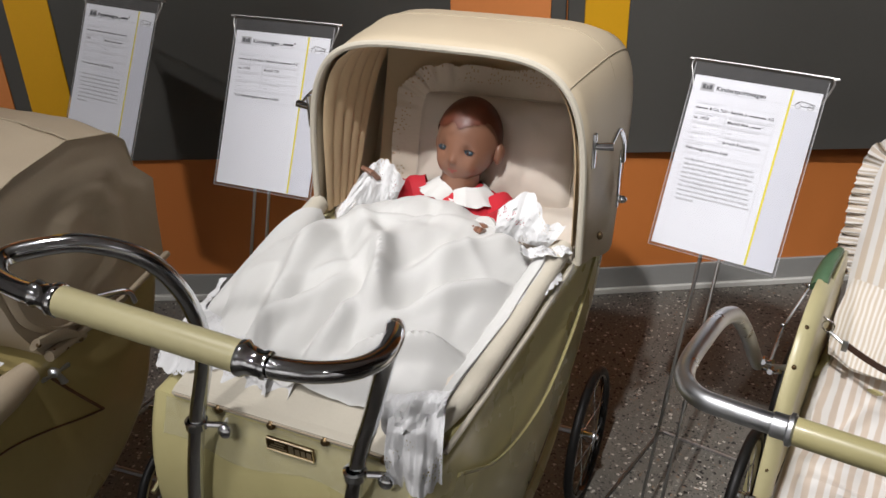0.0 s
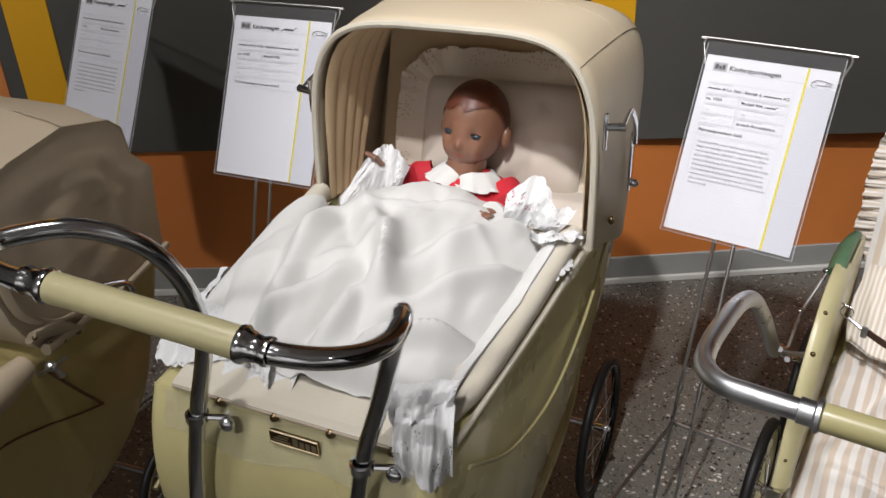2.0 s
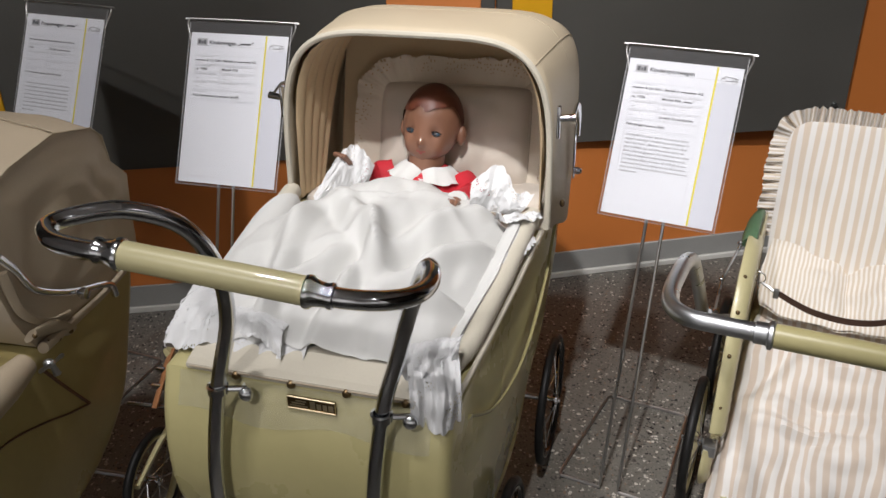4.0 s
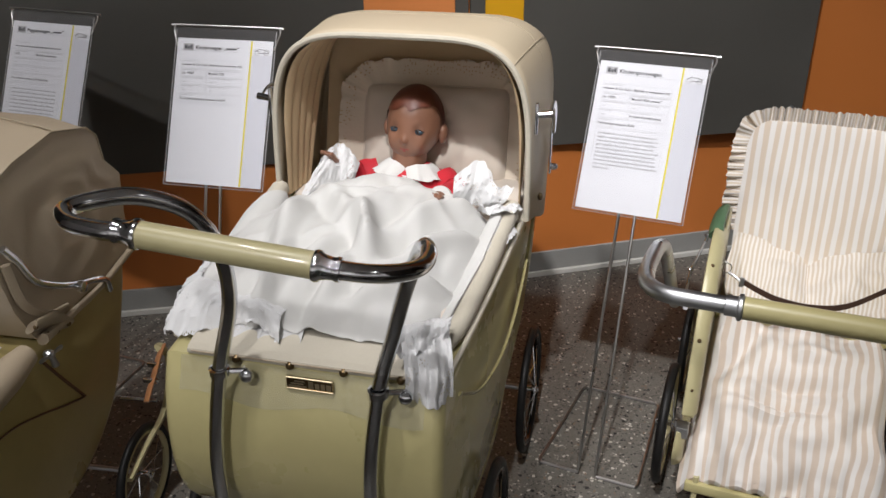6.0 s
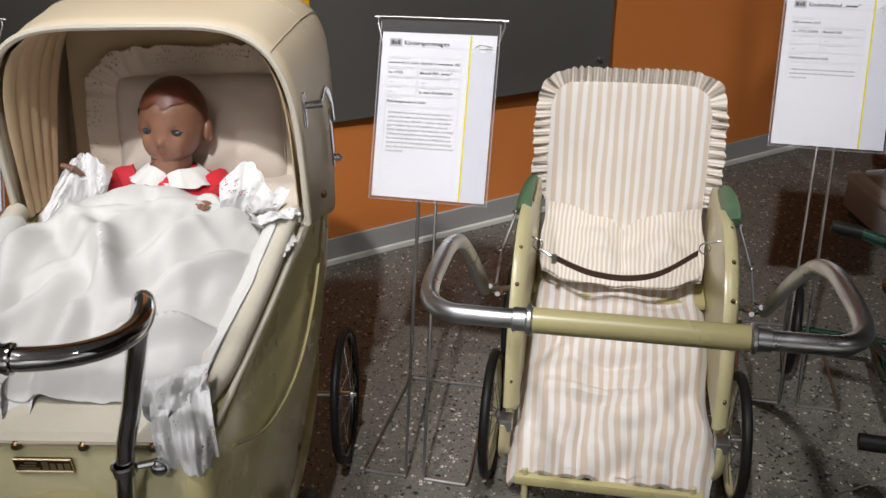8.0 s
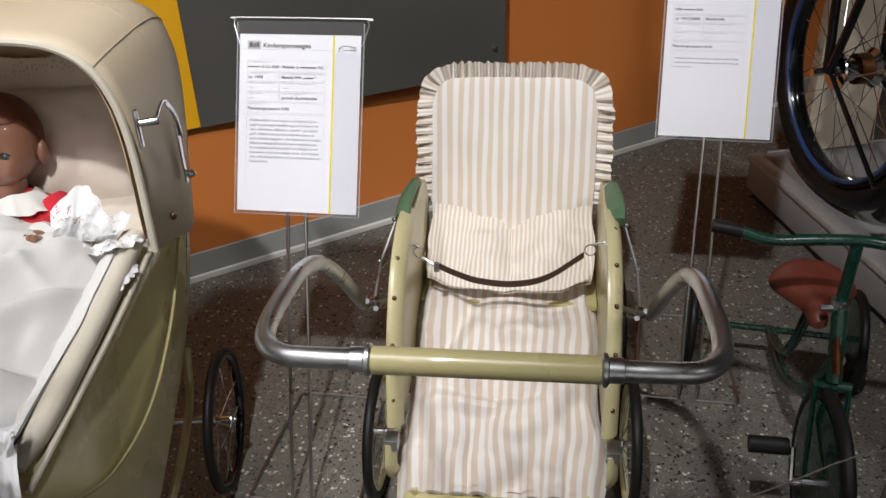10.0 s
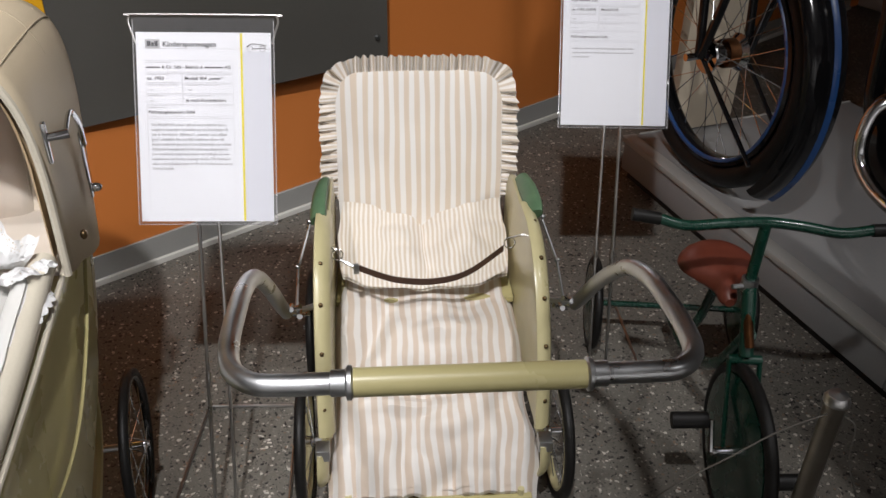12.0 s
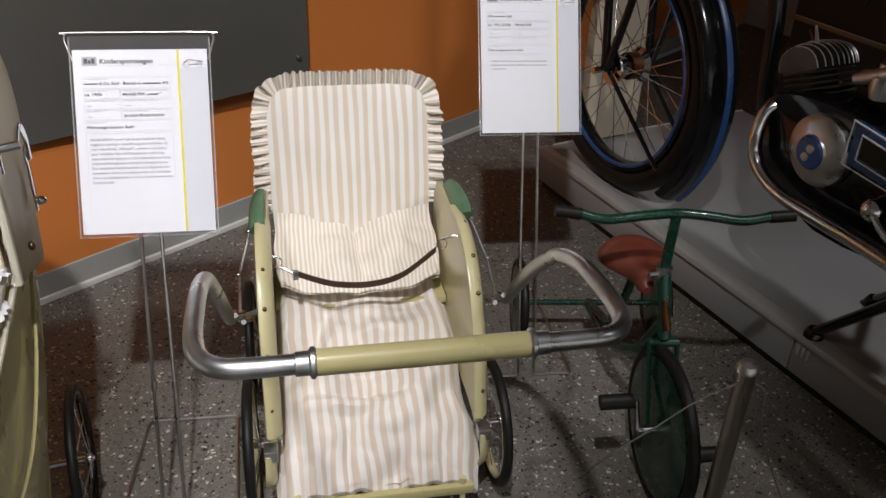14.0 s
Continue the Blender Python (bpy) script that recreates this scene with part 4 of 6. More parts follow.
def doll():
    """Bust of a doll as one mesh: painted head, hair cap, red dress and white collar."""
    bm = bmesh.new()
    hx, hy, hz = 0.0, 0.575, 0.712

    def shell(grow, index, keep=None, nu=56, nv=40):
        """The head's surface, grown a little; keep(unit direction) picks faces."""
        grid = []
        for i in range(nv + 1):
            ph = math.pi * i / nv
            ring = []
            for j in range(nu):
                th = 2 * math.pi * j / nu
                n = Vector((math.sin(ph) * math.sin(th), -math.sin(ph) * math.cos(th), math.cos(ph)))
                r = Vector((0.0475, 0.055, 0.062))
                low = max(0.0, -n.z)
                front = max(0.0, -n.y)
                p = Vector((n.x * r.x * (1 - 0.10 * low ** 1.5), n.y * r.y * (1 - 0.12 * low), n.z * (r.z + 0.017 * front * low)))
                p.y -= 0.010 * low * front ** 0.5
                for s in (-1, 1):
                    cheek = (n - Vector((s * 0.50, -0.72, -0.52)).normalized()).length
                    p += n * 0.0060 * math.exp(-(cheek / 0.30) ** 2)
                    socket = (n - Vector((s * 0.42, -0.90, -0.14)).normalized()).length
                    p -= n * 0.0048 * math.exp(-(socket / 0.17) ** 2)
                nose = (n - Vector((0, -0.92, -0.36)).normalized()).length
                p += n * 0.0075 * math.exp(-(nose / 0.105) ** 2)
                lips = (n - Vector((0, -0.82, -0.57)).normalized()).length
                p += n * 0.0022 * math.exp(-(lips / 0.10) ** 2)
                chin = (n - Vector((0, -0.62, -0.78)).normalized()).length
                p += n * 0.004 * math.exp(-(chin / 0.22) ** 2)
                ring.append((p + n * grow + Vector((hx, hy, hz)), n))
            grid.append(ring)
        vs = {}

        def vert(i, j):
            key = (i, j % nu)
            if key not in vs:
                vs[key] = bm.verts.new(grid[i][j % nu][0])
            return vs[key]

        for i in range(1, nv - 1):
            for j in range(nu):
                mid = (grid[i][j][1] + grid[i + 1][(j + 1) % nu][1]).normalized()
                if keep is None or keep(mid):
                    f = bm.faces.new([vert(i, j), vert(i + 1, j), vert(i + 1, j + 1), vert(i, j + 1)])
                    f.material_index = 4 if index == 0 and abs(mid.x) < 0.155 and mid.y < 0 and abs(mid.z + 0.585 - 0.35 * abs(mid.x) + 0.9 * mid.x ** 2) < 0.042 - 0.18 * abs(mid.x) else index
        for i in (1, nv - 1):
            if keep is None or keep(Vector((0, 0, 1 if i == 1 else -1))):
                f = bm.faces.new([vert(i, j) for j in range(nu)])
                f.material_index = index

    shell(0.0, 0, None, 96, 72)
    def hairline(n):
        k = min(max((n.y + 0.45) / 0.75, 0), 1)
        k = k * k * (3 - 2 * k)
        return n.z > (0.42 + 0.16 * n.x + 0.10 * math.exp(-((n.x + 0.16) / 0.16) ** 2) - 0.07 * math.exp(-((n.x - 0.08) / 0.14) ** 2)) * (1 - k) - 0.50 * k

    shell(0.0022, 1, hairline, 160, 120)
    for s in (-1, 1):
        ball((hx + s * 0.0490, hy + 0.006, hz - 0.014), (0.008, 0.012, 0.017), 14, 10, 0, bm)
        ball((hx + s * 0.0210, hy - 0.0462, hz - 0.0095), (0.0074, 0.0034, 0.0042), 14, 10, 3, bm)
        ball((hx + s * 0.0210, hy - 0.0486, hz - 0.0095), (0.0024, 0.0016, 0.0026), 10, 8, 6, bm)
        lash = len(bm.faces)
        tube([(hx + s * 0.0125, hy - 0.0490, hz - 0.0080), (hx + s * 0.0210, hy - 0.0496, hz - 0.0050), (hx + s * 0.0300, hy - 0.0440, hz - 0.0085)], [0.0006, 0.0013, 0.0007], 6, bm=bm)
        bm.faces.ensure_lookup_table()
        for f in bm.faces[lash:]:
            f.material_index = 6
    tube([(hx, hy - 0.014, hz - 0.048), (hx, hy - 0.012, hz - 0.092)], 0.0295, 18, bm=bm)
    ball((hx + 0.004, hy - 0.008, hz - 0.146), (0.090, 0.064, 0.084), 44, 30, 2, bm)
    for s, reach in ((-1, Vector((-0.104, -0.060, -0.086))), (1, Vector((0.084, -0.090, -0.100)))):
        pts = [Vector((hx + s * 0.055, hy - 0.002, hz - 0.102)), Vector((hx + s * 0.088, hy - 0.022, hz - 0.112)), Vector((hx, hy, hz)) + reach]
        n0 = len(bm.faces)
        tube(pts, [0.034, 0.031, 0.020], 18, 6, bm=bm)
        bm.faces.ensure_lookup_table()
        for f in bm.faces[n0:]:
            f.material_index = 2
        go = (pts[2] - pts[1]).normalized()
        n0 = len(bm.faces)
        tube([pts[2] - go * 0.004, pts[2] + go * 0.010], [0.018, 0.024, 0.019], 16, bm=bm)
        bm.faces.ensure_lookup_table()
        for f in bm.faces[n0:]:
            f.material_index = 5
        hand = pts[2] + go * 0.020
        side = go.cross(Vector((0, 0, 1))).normalized()
        ball(hand, (0.013, 0.013, 0.010), 12, 8, 0, bm)
        for q in range(4):
            base = hand + side * 0.0065 * (q - 1.5) + go * 0.008
            tube([base, base + go * 0.014 + Vector((0, 0, 0.004)), base + go * 0.020], [0.0046, 0.0042, 0.0030], 7, bm=bm)
    # scalloped collar in two halves, and a lace placket
    rows = []
    for k in range(289):
        a = math.pi * (-0.5 + 2 * k / 288)
        wig = 0.0036 * abs(math.sin(k * 0.21))
        gap = min(k, 288 - k) / 24
        open_front = min(gap, 1) ** 0.6
        row = []
        for j in range(6):
            f = j / 5
            r = 0.030 + (0.024 * open_front + (wig if j == 5 else 0)) * f
            row.append((hx + 0.003 + r * math.cos(a) * 1.16, hy - 0.014 + r * math.sin(a) * 0.96, hz - 0.064 - 0.022 * f ** 1.4 + 0.0018 * math.sin(9 * a) * f - 0.010 * (1 - open_front)))
        rows.append(row)
    surf(rows, index=5, bm=bm)
    # placket down the chest
    surf([[(hx + 0.004 + x, hy - 0.050 - 0.022 * math.sin(1.4 * f), hz - 0.084 - 0.05 * f) for x in np.linspace(-0.009, 0.009, 5)] for f in np.linspace(0, 1, 8)], index=5, bm=bm)
    # cloth folds in the dress
    seen = {v for f in bm.faces if f.material_index == 2 for v in f.verts}
    for v in seen:
        v.co += (v.co - Vector((hx, hy + 0.02, hz - 0.14))).normalized() * (0.0045 * fold(v.co.x * 1.5, v.co.z + v.co.y, 3.0, 34) + 0.002 * fold(v.co.x, v.co.z, 8.0, 80))
    return bm


d = part("doll", doll(), [SKIN, DOLL_HAIR, RED_CLOTH, EYE_PAINT, LIP_PAINT, COTTON, LID_PAINT])
DC = Vector((0, 0.575, 0.712))
d.matrix_basis = PRAM @ Matrix.Translation(DC + Vector((0.012, 0.004, 0.010))) @ Matrix.Scale(1.10, 4) @ pose(0, 0, 0, -11, 4, -3) @ Matrix.Translation(-DC)
tagged(d, "doll with painted brown hair, red dress and white collar", "doll")

# white coverlet
cover = thing("coverlet", PRAM, "rumpled white cotton coverlet with eyelet lace edging", "blanket")
rows, uvs = [], []
NU, NV = 110, 90
CREASES = ((0.02, 0.13, 1.35, 0.016, 0.10, 0.019), (-0.03, 0.30, 2.2, 0.013, 0.12, 0.024), (0.115, 0.12, 0.55, 0.018, 0.075, 0.013), (0.09, 0.28, 1.2, 0.012, 0.14, 0.022), (-0.10, 0.20, 1.8, 0.013, 0.13, 0.024), (-0.06, 0.12, 1.0, 0.012, 0.08, 0.016), (0.03, 0.22, 1.9, 0.010, 0.10, 0.016), (0.14, 0.24, 1.0, 0.012, 0.12, 0.016), (-0.02, 0.38, 0.4, 0.007, 0.10, 0.02))
for i in range(NU):
    u = i / (NU - 1)
    row, uv = [], []
    for j in range(NV):
        v = j / (NV - 1)
        half = 0.196 + 0.020 * min(v * 2.2, 1) - 0.095 * max(v - 0.74, 0) ** 1.4 * 6.0
        half += (-0.040 + 0.070 * min(v / 0.34, 1) ** 0.8 if u < 0.5 else -0.015) + 0.004 * fold(u * 3, v, 2.0, 5)
        half -= 0.055 * max(v - 0.55, 0) / 0.45 if u < 0.5 else 0.0
        x = (2 * u - 1) * half + 0.012 * v
        y = 0.048 + 0.454 * v
        side = abs(2 * u - 1)
        crown = (1 - side ** 2.6)
        z = 0.588 + 0.018 * v + crown * (0.013 + 0.050 * math.sin(math.pi * min(v * 0.93 + 0.02, 1)) ** 0.9) - 0.014 * max(side - 0.8, 0) / 0.2
        z += crown ** 0.5 * (0.015 * fold(x * 2.2 + y, y * 0.9 - x, 1.0, 7) + 0.007 * fold(x, y * 0.6, 5.0, 19) + 0.003 * fold(x * 1.8, y * 0.5, 9.0, 34))
        for cx, cy, ang, amp, ln, wd in CREASES:
            amp, wd = amp * 1.6, wd * 0.75
            a, b = (x - cx) * math.cos(ang) + (y - cy) * math.sin(ang), -(x - cx) * math.sin(ang) + (y - cy) * math.cos(ang)
            z += min(1, 3 * crown) * amp * math.exp(-(a / ln) ** 2) * (math.exp(-(b / wd) ** 2) - 0.55 * math.exp(-((b - 1.9 * wd) / wd) ** 2))
        wx, wy = x + 0.03 * fold(x, y, 61.0, 9), y + 0.03 * fold(x, y, 67.0, 9)
        ridge = (1 - min(1, 2.6 * abs(fold(wx * 1.3 - 0.5 * wy, wy * 0.8 + 0.6 * wx, 71.0, 6)))) ** 2
        z += crown ** 1.5 * 0.011 * ridge * min(1, 4 * v)
        z -= 0.026 * max(0, 1 - v / 0.10) ** 1.5 * (1 - 0.3 * side)
        # lie over the padded rolls, and hang beyond them
        xc, zc = 0.190 + 0.026 * min(max((y - 0.06) / 0.39, 0), 1), 0.566 + 0.052 * min(max((y - 0.06) / 0.39, 0), 1)
        pad = 0.0275 if x < 0 else 0.0235
        reach = pad ** 2 - (abs(x) - xc) ** 2
        if reach > 0:
            z = max(z, zc + 0.9 * math.sqrt(reach))
        elif abs(x) > xc:
            z = zc - 0.6 * (abs(x) - xc - 0.0275)
        row.append((x, y, z))
        uv.append((x, y))
    rows.append(row)
    uvs.append(uv)
part("cloth", sheet_solid([r[::-1] for r in rows], [r[::-1] for r in uvs], 0.003), COTTON, cover)
frill([rows[i][0] for i in range(0, 52)], 0.062, lambda f: ((-0.5 * (1 - f), -1, -0.85), (0, -0.5, 1)), 4, LACE, "lace_edge", cover, 0.008, "white eyelet lace frill", 1.0, 0.004, 8, 0.016, lambda g: 0.75 + 0.35 * math.cos(5 * g) ** 2 - 0.5 * max(g - 0.7, 0))
frill([(rows[0][j][0], rows[0][j][1], rows[0][j][2] + 0.002) for j in range(0, 34)], 0.062, lambda f: ((-1, -0.25 * (1 - f), -0.75), (0.5, 0, 1)), 4, LACE, "lace_edge", cover, 0.009, "white eyelet lace frill", 6.0, 0.004, 8, 0.016)
frill([(rows[-1][j][0] - 0.004, rows[-1][j][1], rows[-1][j][2] + 0.002) for j in range(46, NV - 8)], 0.040, lambda f: ((1, -0.10, -0.55 - 0.35 * f), (0.6, 0, 1)), 3, LACE, "lace_edge", cover, 0.0022, "white eyelet lace frill", 7.0, 0.004, 8, 0.016, lambda g: 0.45 + 0.55 * min(g * 1.6, 1))


def drape(a, b, fall, length, depth, waves, seed, shape, lift, name="lace_corner", bulge=0.0, flare=0.35):
    """A hanging or standing lace flap between a and b, longest where shape(g) is 1, with rounded folds."""
    A, B, F, L = Vector(a), Vector(b), Vector(fall).normalized(), Vector(lift).normalized()
    grid, uv = [], []
    for i in range(121):
        g = i / 120
        base = A.lerp(B, g)
        ph = 2 * math.pi * waves * g + seed
        row, ur = [], []
        for j in range(16):
            f = j / 15
            w = length * shape(g)
            spread = (B - A) * (g - 0.5) * flare * f
            hem = 0.0035 * abs(math.sin(g * (B - A).length * 250)) if j == 15 else 0
            p = base + spread + F * (w * f + hem) + L * (bulge * math.sin(math.pi * f) + depth * (0.25 + 0.75 * f) * (math.sin(ph + 0.8 * f) + 0.4 * math.sin(2.7 * ph + 2 * f)))
            p += L * (0.006 * fold(g * 2, f, seed, 2.5) + 0.006 * fold(g * 1.4 + f, f * 1.2 - g, seed + 5, 4.5) * f + 0.0025 * fold(g * 2, f * 2, seed + 8, 9))
            row.append(p)
            ur.append((g * (B - A).length * 1.7, f * length))
        grid.append(row)
        uv.append(ur)
    return part(name, surf(grid, uv), LACE, cover, "gathered eyelet lace corner")


# front corners hanging over the rim
drape((0.138, 0.030, 0.598), (0.200, 0.056, 0.604), (0.22, -0.62, -0.80), 0.096, 0.010, 1.7, 0.5, lambda g: 0.66 + 0.34 * math.sin(math.pi * (0.06 + 0.72 * g)), (0.30, -0.8, 0.5), bulge=0.028, flare=-0.05)
drape((0.128, 0.050, 0.608), (0.200, 0.082, 0.614), (0.12, -0.85, -0.36), 0.056, 0.008, 1.6, 2.2, lambda g: 0.7 + 0.3 * math.sin(3 * g + 0.4), (0.1, -0.5, 0.9), bulge=0.014, flare=-0.1)
drape((-0.208, 0.125, 0.606), (-0.040, 0.078, 0.602), (-0.06, -0.90, -0.36), 0.105, 0.006, 2.6, 1.4, lambda g: 0.80 + 0.20 * math.cos(5.0 * g - 0.4) - 0.22 * g, (-0.2, -0.35, 0.9), bulge=0.016, flare=0.05)
drape((-0.222, 0.200, 0.610), (-0.196, 0.050, 0.590), (-0.55, -0.25, -0.80), 0.062, 0.006, 1.8, 3.1, lambda g: 0.7 + 0.3 * math.sin(math.pi * g), (-0.8, -0.2, 0.5), bulge=0.008, flare=0.1)
# by the doll: a folded flap on one side, a trailing edge on the other
drape((0.118, 0.428, 0.630), (0.196, 0.440, 0.622), (0.30, 0.35, 0.95), 0.076, 0.007, 1.3, 1.0, lambda g: 0.50 + 0.50 * math.sin(math.pi * min(g * 1.25 + 0.1, 1)) ** 1.2, (0.2, -1, 0.1), bulge=0.012)
drape((0.165, 0.405, 0.628), (0.212, 0.440, 0.620), (0.45, -0.45, 0.20), 0.046, 0.006, 1.9, 2.0, lambda g: 0.8 + 0.2 * math.sin(4 * g), (0.1, -0.4, 0.9), bulge=0.014)
drape((-0.150, 0.410, 0.614), (-0.085, 0.490, 0.630), (-0.02, 0.50, 0.86), 0.084, 0.006, 1.7, 4.0, lambda g: 0.25 + 0.75 * math.sin(math.pi * min(g * 0.95, 1)) ** 1.2, (0.3, -0.9, 0.3), bulge=0.012, flare=0.2)

# ---- the striped stroller ----
ST = pose(0.52, 0.685, 0, 0, 0, -26)
stroller = thing("stroller", ST, "cream wooden stroller with beige striped cushion and steel handle", "stroller")
for s in (-1, 1):
    pan = [(0.40, 0.20), (0.43, 0.31), (0.475, 0.39), (0.53, 0.445), (0.60, 0.472), (0.68, 0.470), (0.83, 0.462), (0.86, 0.35), (0.80, 0.24), (0.60, 0.19)]
    ob = part("side_panel", slab([(v.x, v.y) for v in spline([(*p, 0) for p in pan], 3)], -0.006, 0.006, None, 0.002, 1), CREAM_PALE, stroller, "cream painted side board")
    ob.location = (s * 0.177, 0, 0)
    rim = [(0.405, 0.205), (0.435, 0.312), (0.48, 0.392), (0.535, 0.447), (0.605, 0.474), (0.68, 0.472)]
    part("edge_rail", tube([(s * 0.181, a, b) for a, b in rim], 0.0180, 10, flat=0.55), CREAM_PALE, stroller, "cream bentwood edge rail")
    for a, b in ((0.418, 0.25), (0.448, 0.342), (0.492, 0.408), (0.545, 0.453), (0.625, 0.476)):
        part("rivet", ball((s * 0.183, a - 0.010, b + 0.007), (0.0042, 0.0042, 0.0042), 10, 6), BRASS, stroller, "brass rivet")
    arm = part("armrest", tube([(s * 0.190, 0.652, 0.474), (s * 0.191, 0.675, 0.481), (s * 0.190, 0.73, 0.481), (s * 0.187, 0.79, 0.473)], [0.0175, 0.0185, 0.018, 0.015], 12, flat=0.62), GREEN_ARM, stroller, "worn green painted armrest")
    # handle
    loop = [(s * 0.242, 0.512, 0.380), (s * 0.246, 0.480, 0.418), (s * 0.250, 0.430, 0.480), (s * 0.252, 0.362, 0.548), (s * 0.252, 0.295, 0.600), (s * 0.252, 0.220, 0.634), (s * 0.251, 0.150, 0.650), (s * 0.249, 0.085, 0.660), (s * 0.240, 0.035, 0.667), (s * 0.215, 0.006, 0.672), (s * 0.180, 0.0, 0.674), (s * 0.135, 0.0, 0.674)]
    part("handle_tube", tube(loop, 0.0115, 14, 6), STEEL, stroller, "dull steel handle tube")
    col = part("collar", lathe([(0.011, -0.011), (0.0135, -0.010), (0.0135, 0.004), (0.0175, 0.006), (0.0178, 0.010), (0.015, 0.012)], 18, "x"), STEEL, stroller)
    col.matrix_basis = pose(s * 0.128, 0, 0.674, 0, 0, 180 if s > 0 else 0)
    part("bracket", tube([(s * 0.190, 0.56, 0.36), (s * 0.218, 0.535, 0.368), (s * 0.240, 0.510, 0.384)], 0.0055, 8), STEEL, stroller)
    for dx, dy, dz in ((0.0, 0.0, 0.0), (0.012, 0.010, -0.022)):
        cx, cy, cz = s * (0.232 - dx), 0.500 + dy, 0.398 + dz
        wb = tube([(cx - 0.015, cy - 0.004, cz + 0.006), (cx - 0.006, cy, cz), (cx + 0.006, cy, cz), (cx + 0.015, cy - 0.004, cz + 0.006)], [0.0042, 0.003, 0.003, 0.0042], 8)
        tube([(cx, cy + 0.012, cz - 0.004), (cx, cy - 0.009, cz + 0.003)], 0.0048, 8, bm=wb)
        part("wing_bolt", wb, CHROME, stroller, "bright steel wing bolt")
    part("stay_rod", tube([(s * 0.226, 0.520, 0.378), (s * 0.226, 0.60, 0.41), (s * 0.205, 0.665, 0.462)], 0.0028, 6, smooth=False), STEEL, stroller)
    part("stay_pin", ball((s * 0.206, 0.664, 0.463), (0.007, 0.005, 0.005), 8, 6), STEEL, stroller)
    part("stay_pin", ball((s * 0.227, 0.60, 0.412), (0.006, 0.004, 0.004), 8, 6), STEEL, stroller)
    # chassis, mudguard and wheels
    part("chassis_rail", tube([(s * 0.185, 0.42, 0.17), (s * 0.195, 0.60, 0.15), (s * 0.19, 0.78, 0.15), (s * 0.185, 0.86, 0.22)], 0.008, 8), CREAM_PALE, stroller)
    part("fender", tube([(s * 0.190, 0.40, 0.165), (s * 0.192, 0.395, 0.115), (s * 0.192, 0.42, 0.075)], 0.0135, 10, flat=0.45), CREAM_PALE, stroller, "cream painted leg board")
    part("fender_cap", box(s * 0.190 - 0.012, s * 0.190 + 0.012, 0.392, 0.420, 0.152, 0.176, 0.002), STEEL, stroller)
    part("footrest_post", tube([(s * 0.150, 0.375, 0.085), (s * 0.150, 0.372, 0.004)], 0.006, 8), CREAM_PALE, stroller)
part("grip", tube([(-0.120, 0, 0.674), (0.120, 0, 0.674)], 0.0148, 18), CREAM, stroller, "cream enamelled wooden grip")
part("footrest_bar", box(-0.170, 0.170, 0.365, 0.380, 0.050, 0.072, 0.004), CREAM, stroller)
part("seat_board", box(-0.170, 0.170, 0.68, 0.86, 0.262, 0.276, 0.003), CREAM, stroller)
part("back_board", tube([(0, 0.86, 0.27), (0, 0.965, 0.62)], 0.006, 8), CREAM, stroller)
for d in (0.47, 0.80):
    part("axle", tube([(-0.23, d, 0.125), (0.23, d, 0.125)], 0.006, 8), STEEL, stroller)
    for s in (-1, 1):
        wheel(stroller, (s * 0.226, d, 0.125), 0.124, 0.0095, CREAM_PALE, 14, hub_r=0.011, hub_w=0.036)

cushion = thing("seat_cushion", ST, "beige and white striped cotton stroller cushion with frilled border", "cushion")
rows, uvs = [], []
BW = 0.158
for i in range(41):
    v = i / 40
    row, uv = [], []
    for j in range(49):
        u = 2 * j / 48 - 1
        corner = 1 - 0.06 * max(v - 0.86, 0) / 0.14 * 1.0
        x = u * BW * corner
        zt = 0.625 - 0.016 * max(abs(u) - 0.82, 0) / 0.18
        z = 0.335 + (zt - 0.335) * v
        y = 0.856 + 0.091 * v - 0.016 * (1 - abs(u) ** 3) * math.sin(math.pi * min(v * 0.95 + 0.05, 1)) ** 0.5 + 0.004 * fold(u * 2, v * 2, 3.0, 1.4)
        row.append((x, y, z))
        uv.append((x, z))
    rows.append(row)
    uvs.append(uv)
part("backrest_cover", sheet_solid(rows, uvs, 0.016), STRIPES, cushion)
back_rows = rows
# frill round three sides
path = []
for i in range(8, 41, 1):
    path.append((back_rows[i][0], 180))
for j in range(0, 49):
    path.append((back_rows[40][j], 90))
for i in range(40, 7, -1):
    path.append((back_rows[i][-1], 0))
fine_path, dirs = [], []
for k in range(len(path) - 1):
    for q in range(4):
        f = q / 4
        fine_path.append(Vector(path[k][0]).lerp(Vector(path[k + 1][0]), f))
        a = radians(path[k][1] * (1 - f) + path[k + 1][1] * f)
        dirs.append(a)
sm = [sum(dirs[max(i - 16, 0):i + 17]) / len(dirs[max(i - 16, 0):i + 17]) for i in range(len(dirs))]
N_F = len(fine_path)
frill(fine_path, 0.037, lambda f: ((math.cos(sm[min(int(f * (N_F - 1) + 0.5), N_F - 1)]), -0.15, math.sin(sm[min(int(f * (N_F - 1) + 0.5), N_F - 1)])), (0, -1, 0.15)), 42, FINE_STRIPES, "frill", cushion, 0.0130, "gathered striped cotton frill", 11.0, 0.003)
part("piping", tube([p + Vector((0, -0.003, 0)) for p in fine_path[::6]], 0.002, 6, smooth=False), FINE_STRIPES, cushion)

